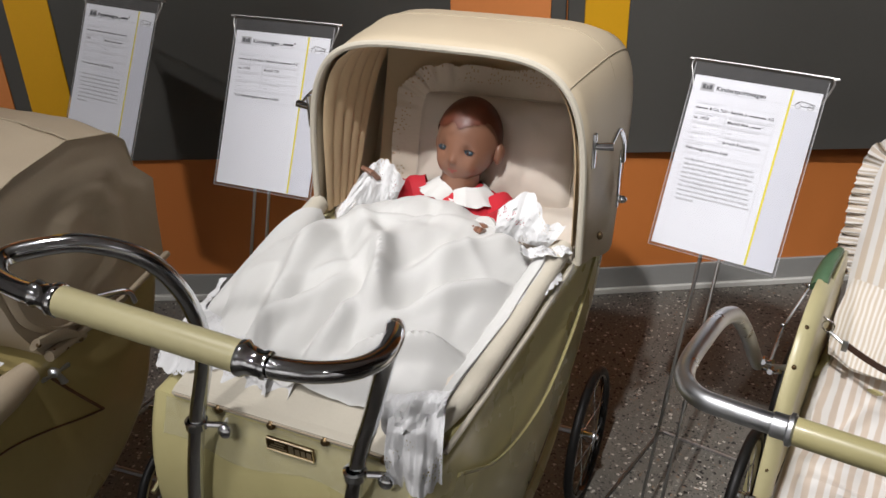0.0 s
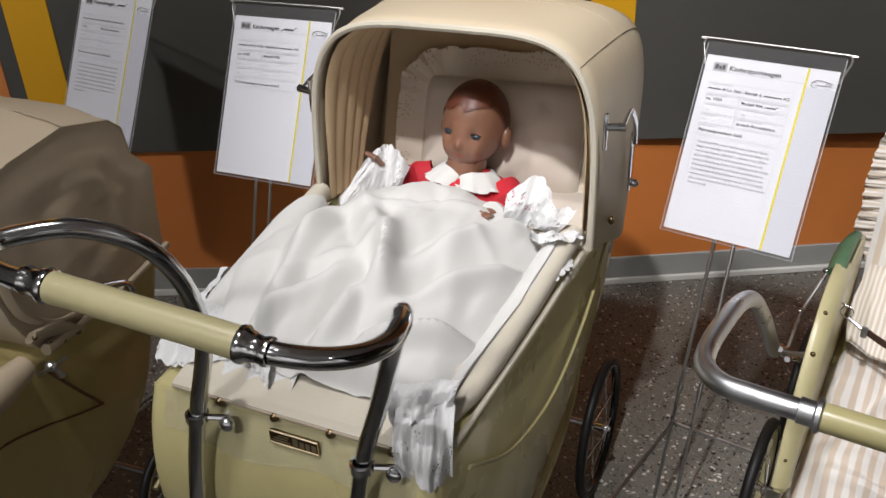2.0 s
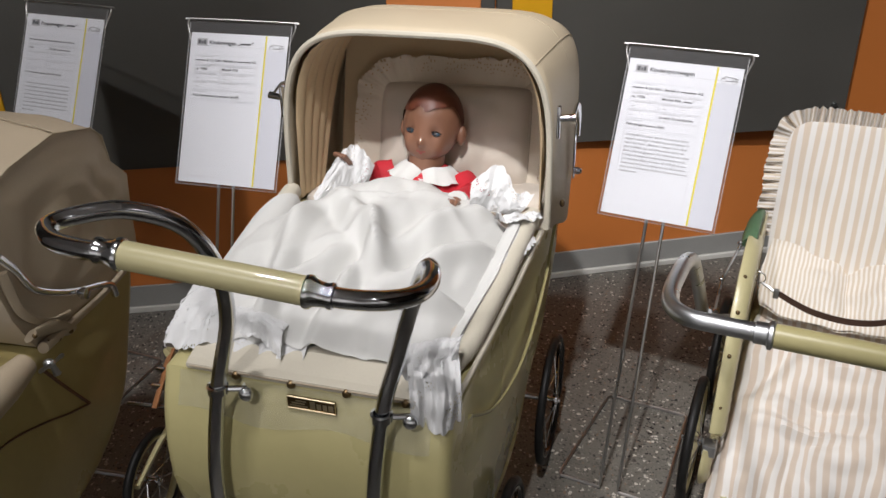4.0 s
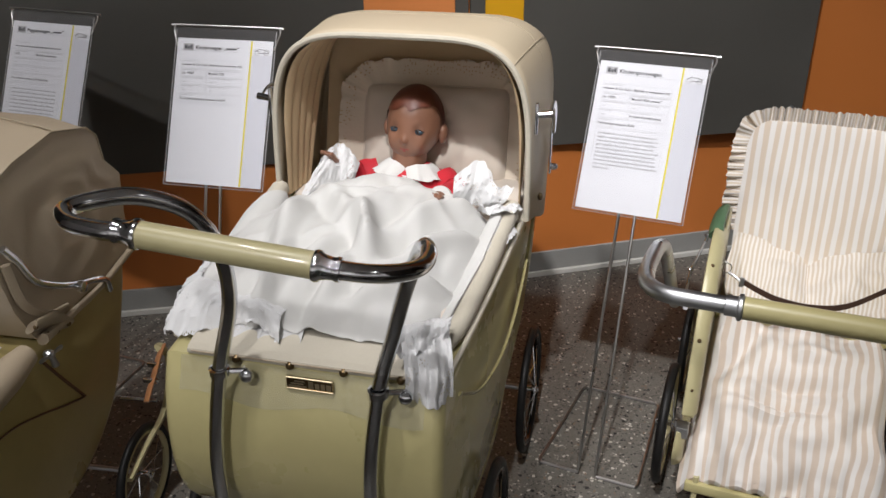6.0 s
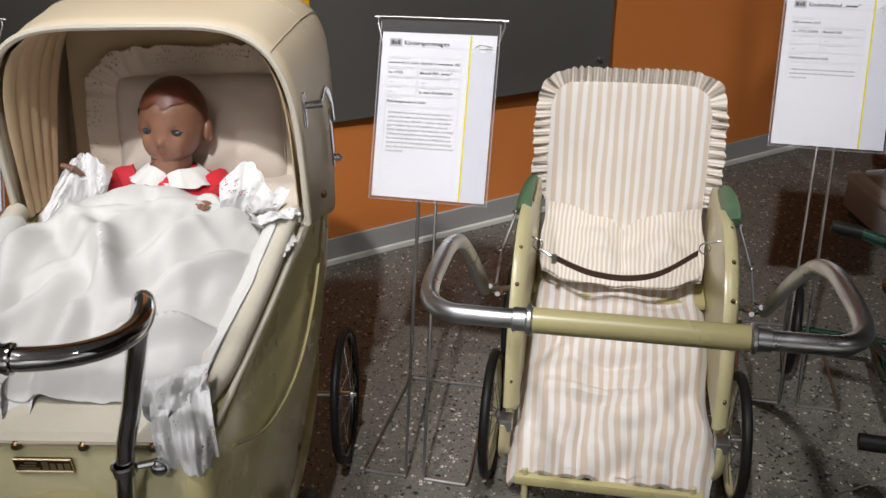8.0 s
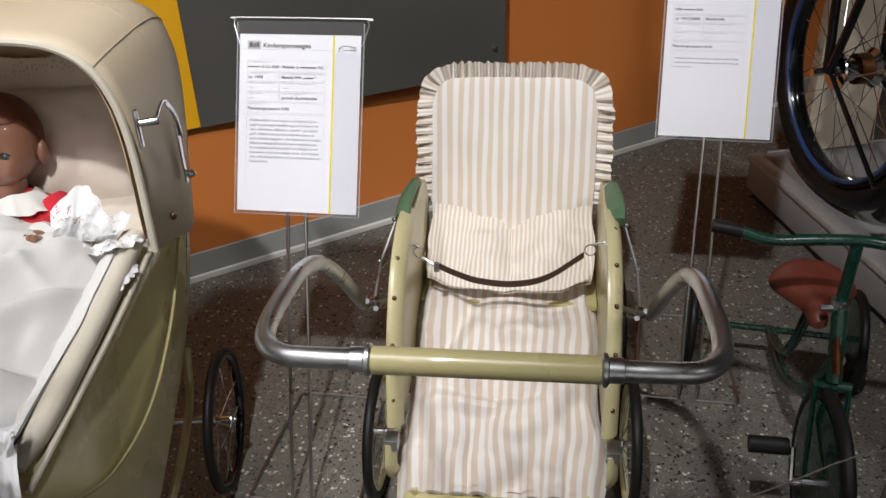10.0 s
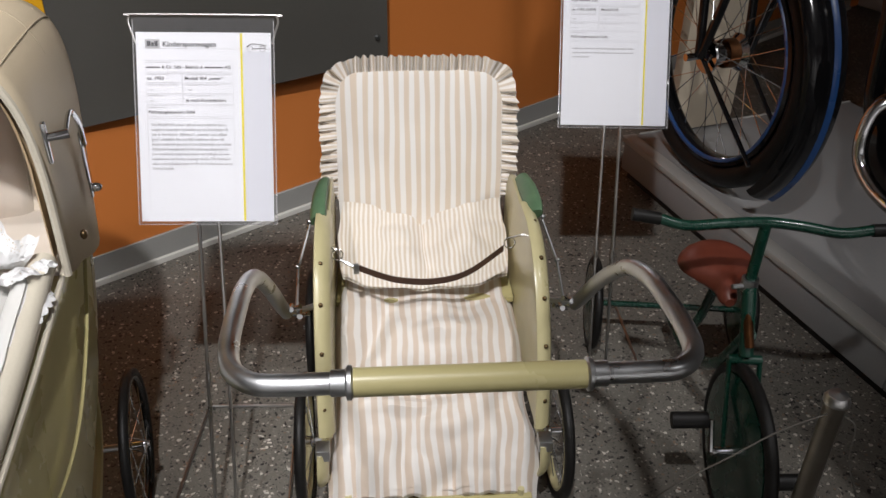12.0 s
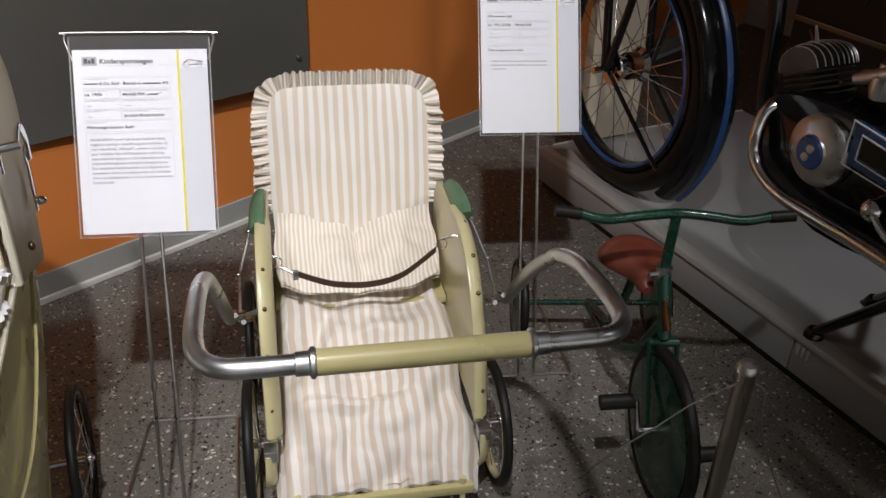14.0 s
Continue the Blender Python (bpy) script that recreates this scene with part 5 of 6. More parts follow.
# lower part of the cushion, of finer stripe, over the seat
rows, uvs = [], []
for i in range(37):
    v = i / 36
    row, uv = [], []
    for j in range(49):
        u = 2 * j / 48 - 1
        top_dip = 0.040 * (1 - abs(u)) ** 1.3
        x = u * (0.155 + 0.010 * math.sin(math.pi * v))
        lip = 0.032 * (1 - u * u)
        P0, P1, P2, P3 = Vector((0, 0.850, 0.398 - top_dip)), Vector((0, 0.820, 0.335)), Vector((0, 0.745, 0.322)), Vector((0, 0.690 - lip * 0.9, 0.318 - 0.25 * lip))
        q = P0 * (1 - v) ** 3 + P1 * 3 * v * (1 - v) ** 2 + P2 * 3 * v * v * (1 - v) + P3 * v ** 3
        h = 0.012 * fold(x * 1.6, v * 0.25, 21.0, 11) + 0.006 * fold(x, v * 0.2, 23.0, 26) - 0.010 * math.exp(-(x / 0.018) ** 2) * (1 - v) + 0.020 * max(0, 1 - ((abs(u) - 0.45) / 0.45) ** 2) * math.sin(math.pi * v)
        row.append((x, q.y - 0.3 * h, q.z + h))
        uv.append((x, v * 0.2))
    rows.append(row)
    uvs.append(uv)
part("seat_cover", sheet_solid(rows[::-1], uvs[::-1], 0.006), FINE_STRIPES, cushion, "finely striped seat cover")

muff = thing("foot_muff", ST, "beige and white striped cotton foot muff hanging over the footrest", "foot muff")
rows, uvs = [], []
for i in range(-8, 61):
    lead, v = min(i, 0) / 60, max(i, 0) / 60
    row, uv = [], []
    for j in range(65):
        u = 2 * j / 64 - 1
        half = 0.160 + 0.020 * v ** 0.8 + 0.005 * math.sin(9 * v)
        x = u * half
        y = 0.735 - 0.350 * (v + lead) - 0.028 * math.sin(math.pi * v)
        z = 0.285 - 0.205 * v ** 1.12 + 0.030 * math.sin(math.pi * v) ** 0.8
        crown = (1 - abs(u) ** 4)
        h = crown * 0.012
        h += 0.018 * fold(x * 2.0, v * 0.5, 31.0, 8) + 0.003 * fold(x * 1.5 + 0.2 * v, v * 0.5, 33.0, 17) + 0.002 * fold(x * 1.5, v * 0.6, 37.0, 34)
        for cx, cv, wx, wv, amp in ((0.03, 0.32, 0.05, 0.05, 0.022), (-0.08, 0.22, 0.03, 0.12, -0.016), (0.08, 0.20, 0.03, 0.14, -0.014), (0.0, 0.50, 0.07, 0.05, -0.020), (0.02, 0.97, 0.03, 0.08, -0.018), (-0.10, 0.60, 0.03, 0.14, 0.012), (0.11, 0.55, 0.03, 0.16, 0.012), (0.04, 0.74, 0.06, 0.05, 0.012), (-0.02, 0.60, 0.09, 0.035, -0.014), (-0.03, 0.66, 0.10, 0.03, 0.010), (-0.12, 0.42, 0.02, 0.16, -0.012), (0.10, 0.70, 0.03, 0.10, -0.010)):
            h += 1.5 * amp * math.exp(-((x - cx + 0.25 * (v - cv)) / wx) ** 2 - ((v - cv) / wv) ** 2)
        h += 0.011 * v ** 5 * math.sin(x * 150 + 4 * fold(x, 0, 2, 14)) * (0.6 + fold(x, 0, 6, 9))
        h += 0.0025 * fold(x * 1.2 + 0.35 * v, v * 0.9 - x, 41.0, 22) + 0.007 * (1 - abs(2 * v - 1)) * abs(fold(x * 1.3 - 0.2 * v, v * 0.5, 43.0, 12))
        drop = 0.030 * max(abs(u) - 0.88, 0) / 0.12
        row.append((x + 0.007 * fold(v * 3, u * 1.5, 35, 1.5) + 0.0015 * fold(v * 3, u * 2, 39, 4), y - 0.45 * h, z + 0.9 * h - drop))
        uv.append((x, (v + lead) * 0.4))
    rows.append(row)
    uvs.append(uv)
# turned-under hem
for q in range(1, 6):
    a = q / 5 * math.pi
    rows.append([(x, y + 0.014 * (1 - math.cos(a)) * 0.9 - 0.012 * math.sin(a), z - 0.014 * (1 - math.cos(a)) - 0.004) for x, y, z in rows[68]])
    uvs.append([(a_, b_ + 0.006 * q) for a_, b_ in uvs[68]])
part("cloth", sheet_solid(rows[68::-1], uvs[68::-1], 0.004), MUFF_STRIPES, muff)
part("hem", sheet_solid(rows[:67:-1], uvs[:67:-1], 0.004), MUFF_STRIPES, muff, "gathered turned-under hem")

belt = thing("safety_strap", ST, "dark brown leather safety strap with metal clips across the seat", "strap")
band = []
for p in spline([(-0.128, 0.622, 0.394), (-0.09, 0.617, 0.379), (-0.05, 0.612, 0.369), (0.01, 0.610, 0.366), (0.07, 0.615, 0.379), (0.135, 0.630, 0.420)], 8):
    band.append([p + Vector((0, a, b)) for a, b in ((-0.0012, -0.0062), (0.0012, -0.0062), (0.0012, 0.0062), (-0.0012, 0.0062))])
part("strap", surf(band, close_v=True), STRAP, belt)
for s, z in ((-1, 0.412), (1, 0.428)):
    part("ring", tube([(s * (0.160 if s < 0 else 0.146) + 0.010 * math.cos(a), 0.634 , z + 0.011 * math.sin(a)) for a in np.linspace(0, 2 * math.pi, 17)[:-1]], 0.0013, 6, closed=True, smooth=False), CHROME, belt)
    part("eye_screw", tube([(s * (0.160 if s < 0 else 0.146), 0.635, z + 0.010), (s * 0.174, 0.640, z + 0.014)], 0.0022, 6), CHROME, belt)
part("buckle", box(-0.132, -0.122, 0.612, 0.618, 0.384, 0.404, 0.0015), STEEL, belt)
part("clip", tube([(-0.155, 0.630, 0.404), (-0.140, 0.622, 0.400), (-0.128, 0.618, 0.394)], 0.003, 6), STEEL, belt)

# ---- the doll's pram ----
DP = pose(-0.56, 1.093, 0, 0, 0, -14)
dpram = thing("doll_pram", DP, "old doll's pram with dull cream body and beige hood", "pram")
side = [(0.212, 0.520), (0.190, 0.455), (0.158, 0.385), (0.120, 0.305), (0.06, 0.245), (-0.03, 0.20), (-0.15, 0.185), (-0.32, 0.19), (-0.44, 0.24), (-0.49, 0.35), (-0.50, 0.46), (-0.30, 0.485), (-0.10, 0.500), (0.06, 0.508)]
part("body", slab([(v.x, v.y) for v in spline([(*p, 0) for p in side[:11]], 3)] + side[11:], -0.33, 0.0, None, 0.022, 4), OLIVE, dpram)
fan = [(-0.085, 0.515), (-0.118, 0.58), (-0.135, 0.65), (-0.128, 0.72), (-0.105, 0.773), (-0.046, 0.789), (0.06, 0.801), (0.152, 0.778), (0.176, 0.757), (0.184, 0.711), (0.205, 0.690), (0.226, 0.668), (0.218, 0.60), (0.212, 0.525), (0.10, 0.512)]
fan_s = []
for k in range(len(fan)):
    for q in range(5):
        a, b_ = fan[k], fan[(k + 1) % len(fan)]
        fan_s.append((a[0] + (b_[0] - a[0]) * q / 5, a[1] + (b_[1] - a[1]) * q / 5))
rows = []
for w in np.linspace(0, 1, 17):
    up = 0.022 * math.sin(math.pi * w) ** 0.8
    rows.append([(0.006 - 0.336 * w, a + 0.004 * fold(a, b_ + w, 3.0, 9), b_ + up * max(0, min(1, (b_ - 0.60) / 0.15)) + 0.004 * fold(a + w, b_, 5.0, 8)) for a, b_ in fan_s])
bm = surf(rows, close_v=True)
for w, sx in ((0, 1), (16, -1)):
    c = [Vector(p) for p in rows[w]]
    mid = Vector((c[0].x, 0.05, 0.66))
    rings = [[Vector((p.x + sx * 0.010 * (1 - k * k) * (0.5 + fold(p.y * k, p.z * k, 9.0 + w, 9)), mid.y + (p.y - mid.y) * k, mid.z + (p.z - mid.z) * k)) for p in c] for k in np.linspace(0.0, 1, 14)]
    surf(rings, close_v=True, bm=bm)
bmesh.ops.remove_doubles(bm, verts=bm.verts[:], dist=0.0004)
bmesh.ops.recalc_face_normals(bm, faces=bm.faces[:])
hd = part("hood", bm, HOODCLOTH_DARK, dpram, "creased beige oilcloth hood")
part("hood_seam", tube([(0.0066, a, b_) for a, b_ in fan[3:10]], 0.0016, 6, smooth=False), SEAM_THREAD, hd)
part("hood_seam", tube([(0.0066 - 0.336 * w, 0.06, 0.8035 + 0.022 * math.sin(math.pi * w) ** 0.8) for w in np.linspace(0, 1, 15)], 0.0012, 6), SEAM_THREAD, hd)
part("hood_edge", tube([(0.014, -0.082, 0.512), (0.016, 0.01, 0.512), (0.016, 0.10, 0.515), (0.014, 0.212, 0.530)], [0.013, 0.009, 0.008, 0.009], 10, flat=0.7), HOODCLOTH_DARK, dpram, "rolled oilcloth hood edge")
part("hood_edge", tube([(0.013, -0.118, 0.66), (0.016, -0.105, 0.59), (0.016, -0.06, 0.545), (0.014, -0.01, 0.53)], 0.008, 8, flat=0.6), HOODCLOTH_DARK, dpram)
part("hood_lever", tube([(0.02, -0.125, 0.69), (0.024, -0.104, 0.657), (0.028, -0.085, 0.618), (0.030, -0.04, 0.586), (0.030, 0.01, 0.562), (0.030, 0.055, 0.545), (0.028, 0.087, 0.528), (0.022, 0.102, 0.500)], 0.0062, 10), CHROME, dpram, "curved chrome hood lever")
part("lever_knob", lathe([(0.0, 0.016), (0.009, 0.014), (0.010, 0.006), (0.006, 0.0), (0.0, -0.002)], 14, "x"), CHROME, dpram).location = (0.034, 0.0, 0.563)
part("apron", tube([(0.004, -0.44, 0.475), (0.006, -0.28, 0.490), (0.006, -0.17, 0.500), (0.006, -0.115, 0.505)], [0.024, 0.028, 0.026, 0.018], 12), HOODCLOTH_DARK, dpram, "rolled oilcloth apron")
part("hinge_plate", tube([(0.014, -0.10, 0.545), (0.017, -0.06, 0.535), (0.014, -0.015, 0.500)], [0.016, 0.019, 0.012], 10, flat=0.4), HOODCLOTH_DARK, dpram)
for a, b_ in ((-0.098, 0.545), (-0.075, 0.518), (-0.052, 0.510), (-0.022, 0.505)):
    part("stud", ball((0.020, a, b_), (0.004, 0.0045, 0.0045), 10, 6), BRASS, dpram, "brass stud")
part("wing_nut", ball((0.026, -0.092, 0.492), (0.010, 0.008, 0.008), 10, 8), STEEL, dpram)
part("wing_nut", tube([(0.030, -0.116, 0.496), (0.030, -0.092, 0.492), (0.030, -0.068, 0.490)], [0.007, 0.004, 0.007], 8, flat=0.5), STEEL, dpram)
part("wing_nut", tube([(0.024, -0.085, 0.486), (0.016, -0.070, 0.455)], [0.004, 0.006], 8, flat=0.5), STEEL, dpram)
part("pinstripe", tube([(0.0008, -0.080, 0.468), (0.0008, -0.045, 0.412), (0.0008, 0.001, 0.343)], 0.0032, 6, flat=0.5), PINSTRIPE, dpram, "painted brown pinstripe")
part("pinstripe", tube([(0.0008, 0.001, 0.343), (0.0008, -0.05, 0.362), (0.0008, -0.115, 0.390), (0.0008, -0.20, 0.415), (0.0008, -0.32, 0.41)], 0.0032, 6, flat=0.5), PINSTRIPE, dpram, "painted brown pinstripe")
for d_ in (-0.32, 0.088):
    part("axle", tube([(-0.345, d_, 0.102), (0.018, d_, 0.102)], 0.005, 8), STEEL, dpram)
    for s in (-0.355, 0.026):
        wheel(dpram, (s, d_, 0.102), 0.100, 0.008, CREAM_PALE, 12, hub_r=0.009, hub_w=0.03)
for s in (-0.375, 0.045):
    part("chassis_spring", tube([(s - 0.015, 0.03, 0.135), (s - 0.01, 0.10, 0.165), (s, 0.155, 0.195), (s, 0.195, 0.240), (s, 0.208, 0.285), (s, 0.200, 0.318), (s, 0.182, 0.326)], 0.013, 8, flat=0.45), CREAM_PALE, dpram, "cream painted C spring")
    part("suspension_strap", tube([(s + 0.002, 0.196, 0.326), (s + 0.003, 0.172, 0.316), (s + 0.003, 0.148, 0.296), (s + 0.001, 0.125, 0.274), (s, 0.108, 0.258)], 0.013, 8, flat=0.3), STRAP_TAN, dpram, "tan leather suspension strap")
    part("strap_bolt", tube([(s - 0.055, 0.112, 0.258), (s + 0.016, 0.118, 0.256)], [0.004, 0.006, 0.004, 0.006, 0.004], 10), CHROME, dpram)
    for d_, z_ in ((0.158, 0.305), (0.135, 0.284)):
        part("strap_buckle", box(s - 0.014, s + 0.018, d_ - 0.004, d_ + 0.004, z_ - 0.002, z_ + 0.008, 0.002), CHROME, dpram)
lace_cloth = thing("lace_cloth", DP, "white lace cloth lying in the doll's pram", "cloth")
frill([(-0.02, -0.46 + 0.33 * k / 60, 0.525) for k in range(61)], 0.12, lambda f: ((-1, 0, 0.12), (0, 0, 1)), 7, LACE, "lace", lace_cloth, 0.014, "", 13.0)

# ---- the tricycle ----
trike = thing("tricycle", pose(0, 0, 0), "dark green child's tricycle with red-brown saddle", "tricycle")
HUB, CROWN, CLAMP, BAR = Vector((1.150, 0.789, 0.158)), Vector((1.193, 0.851, 0.300)), Vector((1.212, 0.893, 0.425)), Vector((1.216, 0.893, 0.545))
ax = Vector((0.829, -0.559, 0))
back_v = Vector((0.559, 0.829, 0))
part("handlebar", tube([Vector((1.075, 0.998, 0.540)), Vector((1.115, 0.966, 0.530)), Vector((1.165, 0.930, 0.538)), BAR, Vector((1.265, 0.860, 0.540)), Vector((1.31, 0.822, 0.535)), Vector((1.355, 0.795, 0.542))], 0.009, 12), GREEN, trike, "dark green handlebar")
part("handle_grip", tube([Vector((1.045, 1.020, 0.543)), Vector((1.082, 0.993, 0.538))], 0.0108, 12), RUBBER, trike, "black rubber grip")
part("handle_grip", tube([Vector((1.352, 0.797, 0.541)), Vector((1.388, 0.772, 0.545))], 0.0108, 12), RUBBER, trike, "black rubber grip")
part("stem", tube([BAR, CLAMP], 0.0095, 12), GREEN, trike)
part("head_tube", tube([CLAMP + Vector((0, 0, 0.005)), CROWN + Vector((0.0, 0.0, 0.01))], 0.0125, 14), GREEN, trike)
part("stem_clamp", tube([CLAMP + Vector((0, 0, 0.012)), CLAMP + Vector((0, 0, -0.010))], 0.0145, 14), STEEL, trike)
part("clamp_bolt", tube([CLAMP - back_v * 0.005 - ax * 0.01, CLAMP - back_v * 0.01 - ax * 0.03], 0.0045, 8), STEEL, trike)
bd = part("badge", tube([CLAMP - Vector((0, 0, 0.024)) - back_v * 0.008, (CLAMP + CROWN) / 2 - back_v * 0.008, CROWN + Vector((0, 0, 0.032)) - back_v * 0.008], [0.010, 0.0125, 0.011], 12, flat=0.7), COPPER, trike, "embossed copper head badge")
part("fork_crown", tube([CROWN - ax * 0.028, CROWN + ax * 0.028], 0.009, 10), GREEN, trike)
for s in (-1, 1):
    part("fork_leg", tube([CROWN + ax * s * 0.026, HUB + ax * s * 0.026], 0.0075, 10, flat=0.6), GREEN, trike)
fw = new("wheel")
fw.parent = trike
fw.matrix_basis = Matrix.Translation(HUB) @ pose(0, 0, 0, 0, 0, -29)
part("tyre", tube([(0, 0.146 * math.cos(a), 0.146 * math.sin(a)) for a in np.linspace(0, 2 * math.pi, 49)[:-1]], 0.0115, 10, closed=True, smooth=False), RUBBER, fw, "black rubber tyre")
part("disc", lathe([(0.0, -0.012), (0.02, -0.012), (0.05, -0.010), (0.105, -0.015), (0.136, -0.010), (0.136, 0.010), (0.105, 0.015), (0.05, 0.010), (0.02, 0.012), (0.0, 0.012)], 40, "x"), GREEN, fw, "dark green disc wheel")
part("hub", lathe([(0.0, -0.045), (0.008, -0.045), (0.010, -0.014), (0.010, 0.014), (0.008, 0.045), (0.0, 0.045)], 16, "x"), CHROME, fw)
for s, ang in ((-1, 60), (1, 240)):
    c = (s * 0.045, 0.055 * math.cos(radians(ang)), 0.055 * math.sin(radians(ang)))
    part("crank", tube([(s * 0.045, 0, 0), c], 0.005, 8), CHROME, fw)
    part("pedal", tube([(s * 0.052, c[1], c[2]), (s * 0.115, c[1], c[2])], 0.0145, 12, flat=0.7), RUBBER, fw, "black rubber pedal block")
bm = bmesh.new()
rows = []
for i in range(25):
    v = i / 24
    k = min(max((v - 0.18) / 0.45, 0), 1)
    w = 0.017 + 0.054 * k * k * (3 - 2 * k)
    if v > 0.66:
        w *= math.sqrt(max(1 - ((v - 0.66) / 0.345) ** 2, 0))
    if v < 0.10:
        w *= 0.45 + 0.55 * math.sqrt(v / 0.10)
    ring = []
    for k in range(24):
        a = 2 * math.pi * k / 24
        end = math.sqrt(max(1 - ((v - 0.5) / 0.52) ** 4, 0))
        rise = (0.026 + 0.008 * v) * end * math.sin(a) * (1.0 if math.sin(a) > 0 else 0.55)
        ring.append(Vector((1.197, 0.910, 0.378)) + back_v * (0.168 * v) + ax * (w * math.cos(a)) + Vector((0, 0, rise + 0.010 * v)))
    rows.append(ring)
surf(rows, close_v=True, bm=bm)
bm.verts.ensure_lookup_table()
bm.faces.new(bm.verts[0:24])
bm.faces.new(bm.verts[24 * 24:25 * 24])
part("saddle", bm, SADDLE, trike, "red-brown leather saddle")
SEAT = Vector((1.262, 0.990, 0.37))
REAR = Vector((1.395, 1.215, 0.105))
part("seat_post", tube([SEAT, Vector((1.285, 1.05, 0.20)), REAR], 0.009, 10), GREEN, trike)
part("frame_tube", tube([CROWN + Vector((0.004, 0.006, 0.05)), Vector((1.225, 0.93, 0.22)), Vector((1.30, 1.06, 0.13)), REAR], 0.012, 12), GREEN, trike, "dark green main frame tube")
part("rear_axle", tube([REAR - ax * 0.175, REAR + ax * 0.175], 0.007, 10), GREEN, trike)
for s in (-1, 1):
    w = new("wheel")
    w.parent = trike
    w.matrix_basis = Matrix.Translation(REAR + ax * s * 0.165) @ pose(0, 0, 0, 0, 0, -34)
    part("tyre", tube([(0, 0.096 * math.cos(a), 0.096 * math.sin(a)) for a in np.linspace(0, 2 * math.pi, 41)[:-1]], 0.0095, 10, closed=True, smooth=False), RUBBER, w, "black rubber tyre")
    part("disc", lathe([(0.0, -0.016), (0.018, -0.015), (0.04, -0.009), (0.07, -0.012), (0.088, -0.008), (0.088, 0.008), (0.07, 0.012), (0.04, 0.009), (0.018, 0.015), (0.0, 0.016)], 36, "x"), GREEN, w, "dark green disc wheel")

# ---- barrier post and cord ----
post = thing("barrier_post", pose(1.105, 0.632, 0), "brushed steel barrier post with a domed cap", "barrier post")
part("tube", lathe([(0.0150, 0.008), (0.0150, 0.418)], 24), POST_STEEL, post)
part("cap", lathe([(0.0152, 0.418), (0.0185, 0.420), (0.0185, 0.426), (0.014, 0.434), (0.0, 0.437)], 24), ALU, post, "domed metal cap")
part("foot", lathe([(0.0, 0.012), (0.05, 0.010), (0.06, 0.004), (0.06, 0.0)], 28), STEEL, post)
for pts in ([(1.092, 0.630, 0.405), (1.02, 0.648, 0.392), (0.95, 0.668, 0.357), (0.868, 0.691, 0.317), (0.70, 0.72, 0.24), (0.45, 0.76, 0.12)], [(1.108, 0.615, 0.405), (1.116, 0.60, 0.392), (1.13, 0.598, 0.32), (1.205, 0.60, 0.193), (1.29, 0.60, 0.06), (1.33, 0.60, 0.004)]):
    part("cord", tube([Vector(p) - Vector((1.105, 0.632, 0)) for p in pts], 0.0013, 6), CORD, post, "thin dull grey barrier cord")

# ---- the motorcycle ----
MO = pose(1.873, 1.611, PL_H, 0, 0, -12) @ Matrix.Scale(1.045, 4)
moto = thing("motorcycle", MO, "black vintage motorcycle with blue and white trim", "motorcycle")
R = 0.335
front = wheel(moto, (0, 0, R), R, 0.030, BLACK_PAINT, 32, hub_r=0.045, hub_w=0.10)
part("rim_stripe", tube([(-0.021, 0.263 * math.cos(a), 0.263 * math.sin(a)) for a in np.linspace(0, 2 * math.pi, 49)[:-1]], 0.006, 6, closed=True, smooth=False), BLUE_PAINT, front, "blue painted rim line")
part("axle_nut", tube([(-0.105, 0, 0), (-0.05, 0, 0)], [0.010, 0.012, 0.008], 8), CHROME, front)
# front mudguard with a blue stripe
angs = np.linspace(radians(75), radians(223), 40)
rows = []
for a in angs:
    row = []
    for k in range(9):
        b = math.pi * (k / 8) - math.pi / 2
        rr = R + 0.016 + 0.030 * math.cos(b)
        row.append((0.052 * math.sin(b), rr * math.cos(a), R + rr * math.sin(a)))
    rows.append(row)
part("mudguard", sheet_solid(rows, [[(0, 0)] * 9] * 40, -0.002), BLACK_PAINT, moto, "black valanced mudguard")
part("mudguard_stripe", tube([(0.0, (R + 0.0475) * math.cos(a), R + (R + 0.0475) * math.sin(a)) for a in angs], 0.011, 6, flat=0.22, smooth=False), BLUE_PAINT, moto, "blue painted stripe")
for s in (-1, 1):
    part("fork_leg", tube([(s * 0.068, 0, R), (s * 0.070, 0.012, R + 0.30), (s * 0.070, -0.13, R + 0.75)], [0.011, 0.011, 0.012], 12), BLACK_PAINT, moto)
    part("fork_strut", tube([(s * 0.068, -0.01, R), (s * 0.070, -0.09, R + 0.25), (s * 0.070, -0.20, R + 0.72)], [0.010, 0.010, 0.011], 12), BLACK_PAINT, moto)
    part("fork_link", tube([(s * 0.070, 0.012, R + 0.30), (s * 0.070, -0.10, R + 0.28)], 0.008, 8), BLACK_PAINT, moto)
    part("mudguard_stay", tube([(s * 0.060, 0, R), (s * 0.055, -0.25, R - 0.18)], 0.006, 6), BLACK_PAINT, moto)
part("brake_plate", lathe([(0.0, 0.012), (0.032, 0.012), (0.036, 0.0), (0.036, 0.03)], 28, "x"), COPPER, front, "coppery brake drum")
part("downtube", tube([(0, -0.36, R + 0.72), (0, -0.46, R + 0.30), (0, -0.52, R + 0.02), (0, -0.80, R - 0.06), (0, -1.25, R + 0.0)], 0.018, 12), BLACK_PAINT, moto, "black frame tube")
part("frame_clip", lathe([(0.0195, -0.004), (0.022, -0.004), (0.022, 0.004), (0.0195, 0.004)], 14), ALU, moto).location = (0, -0.435, R + 0.385)
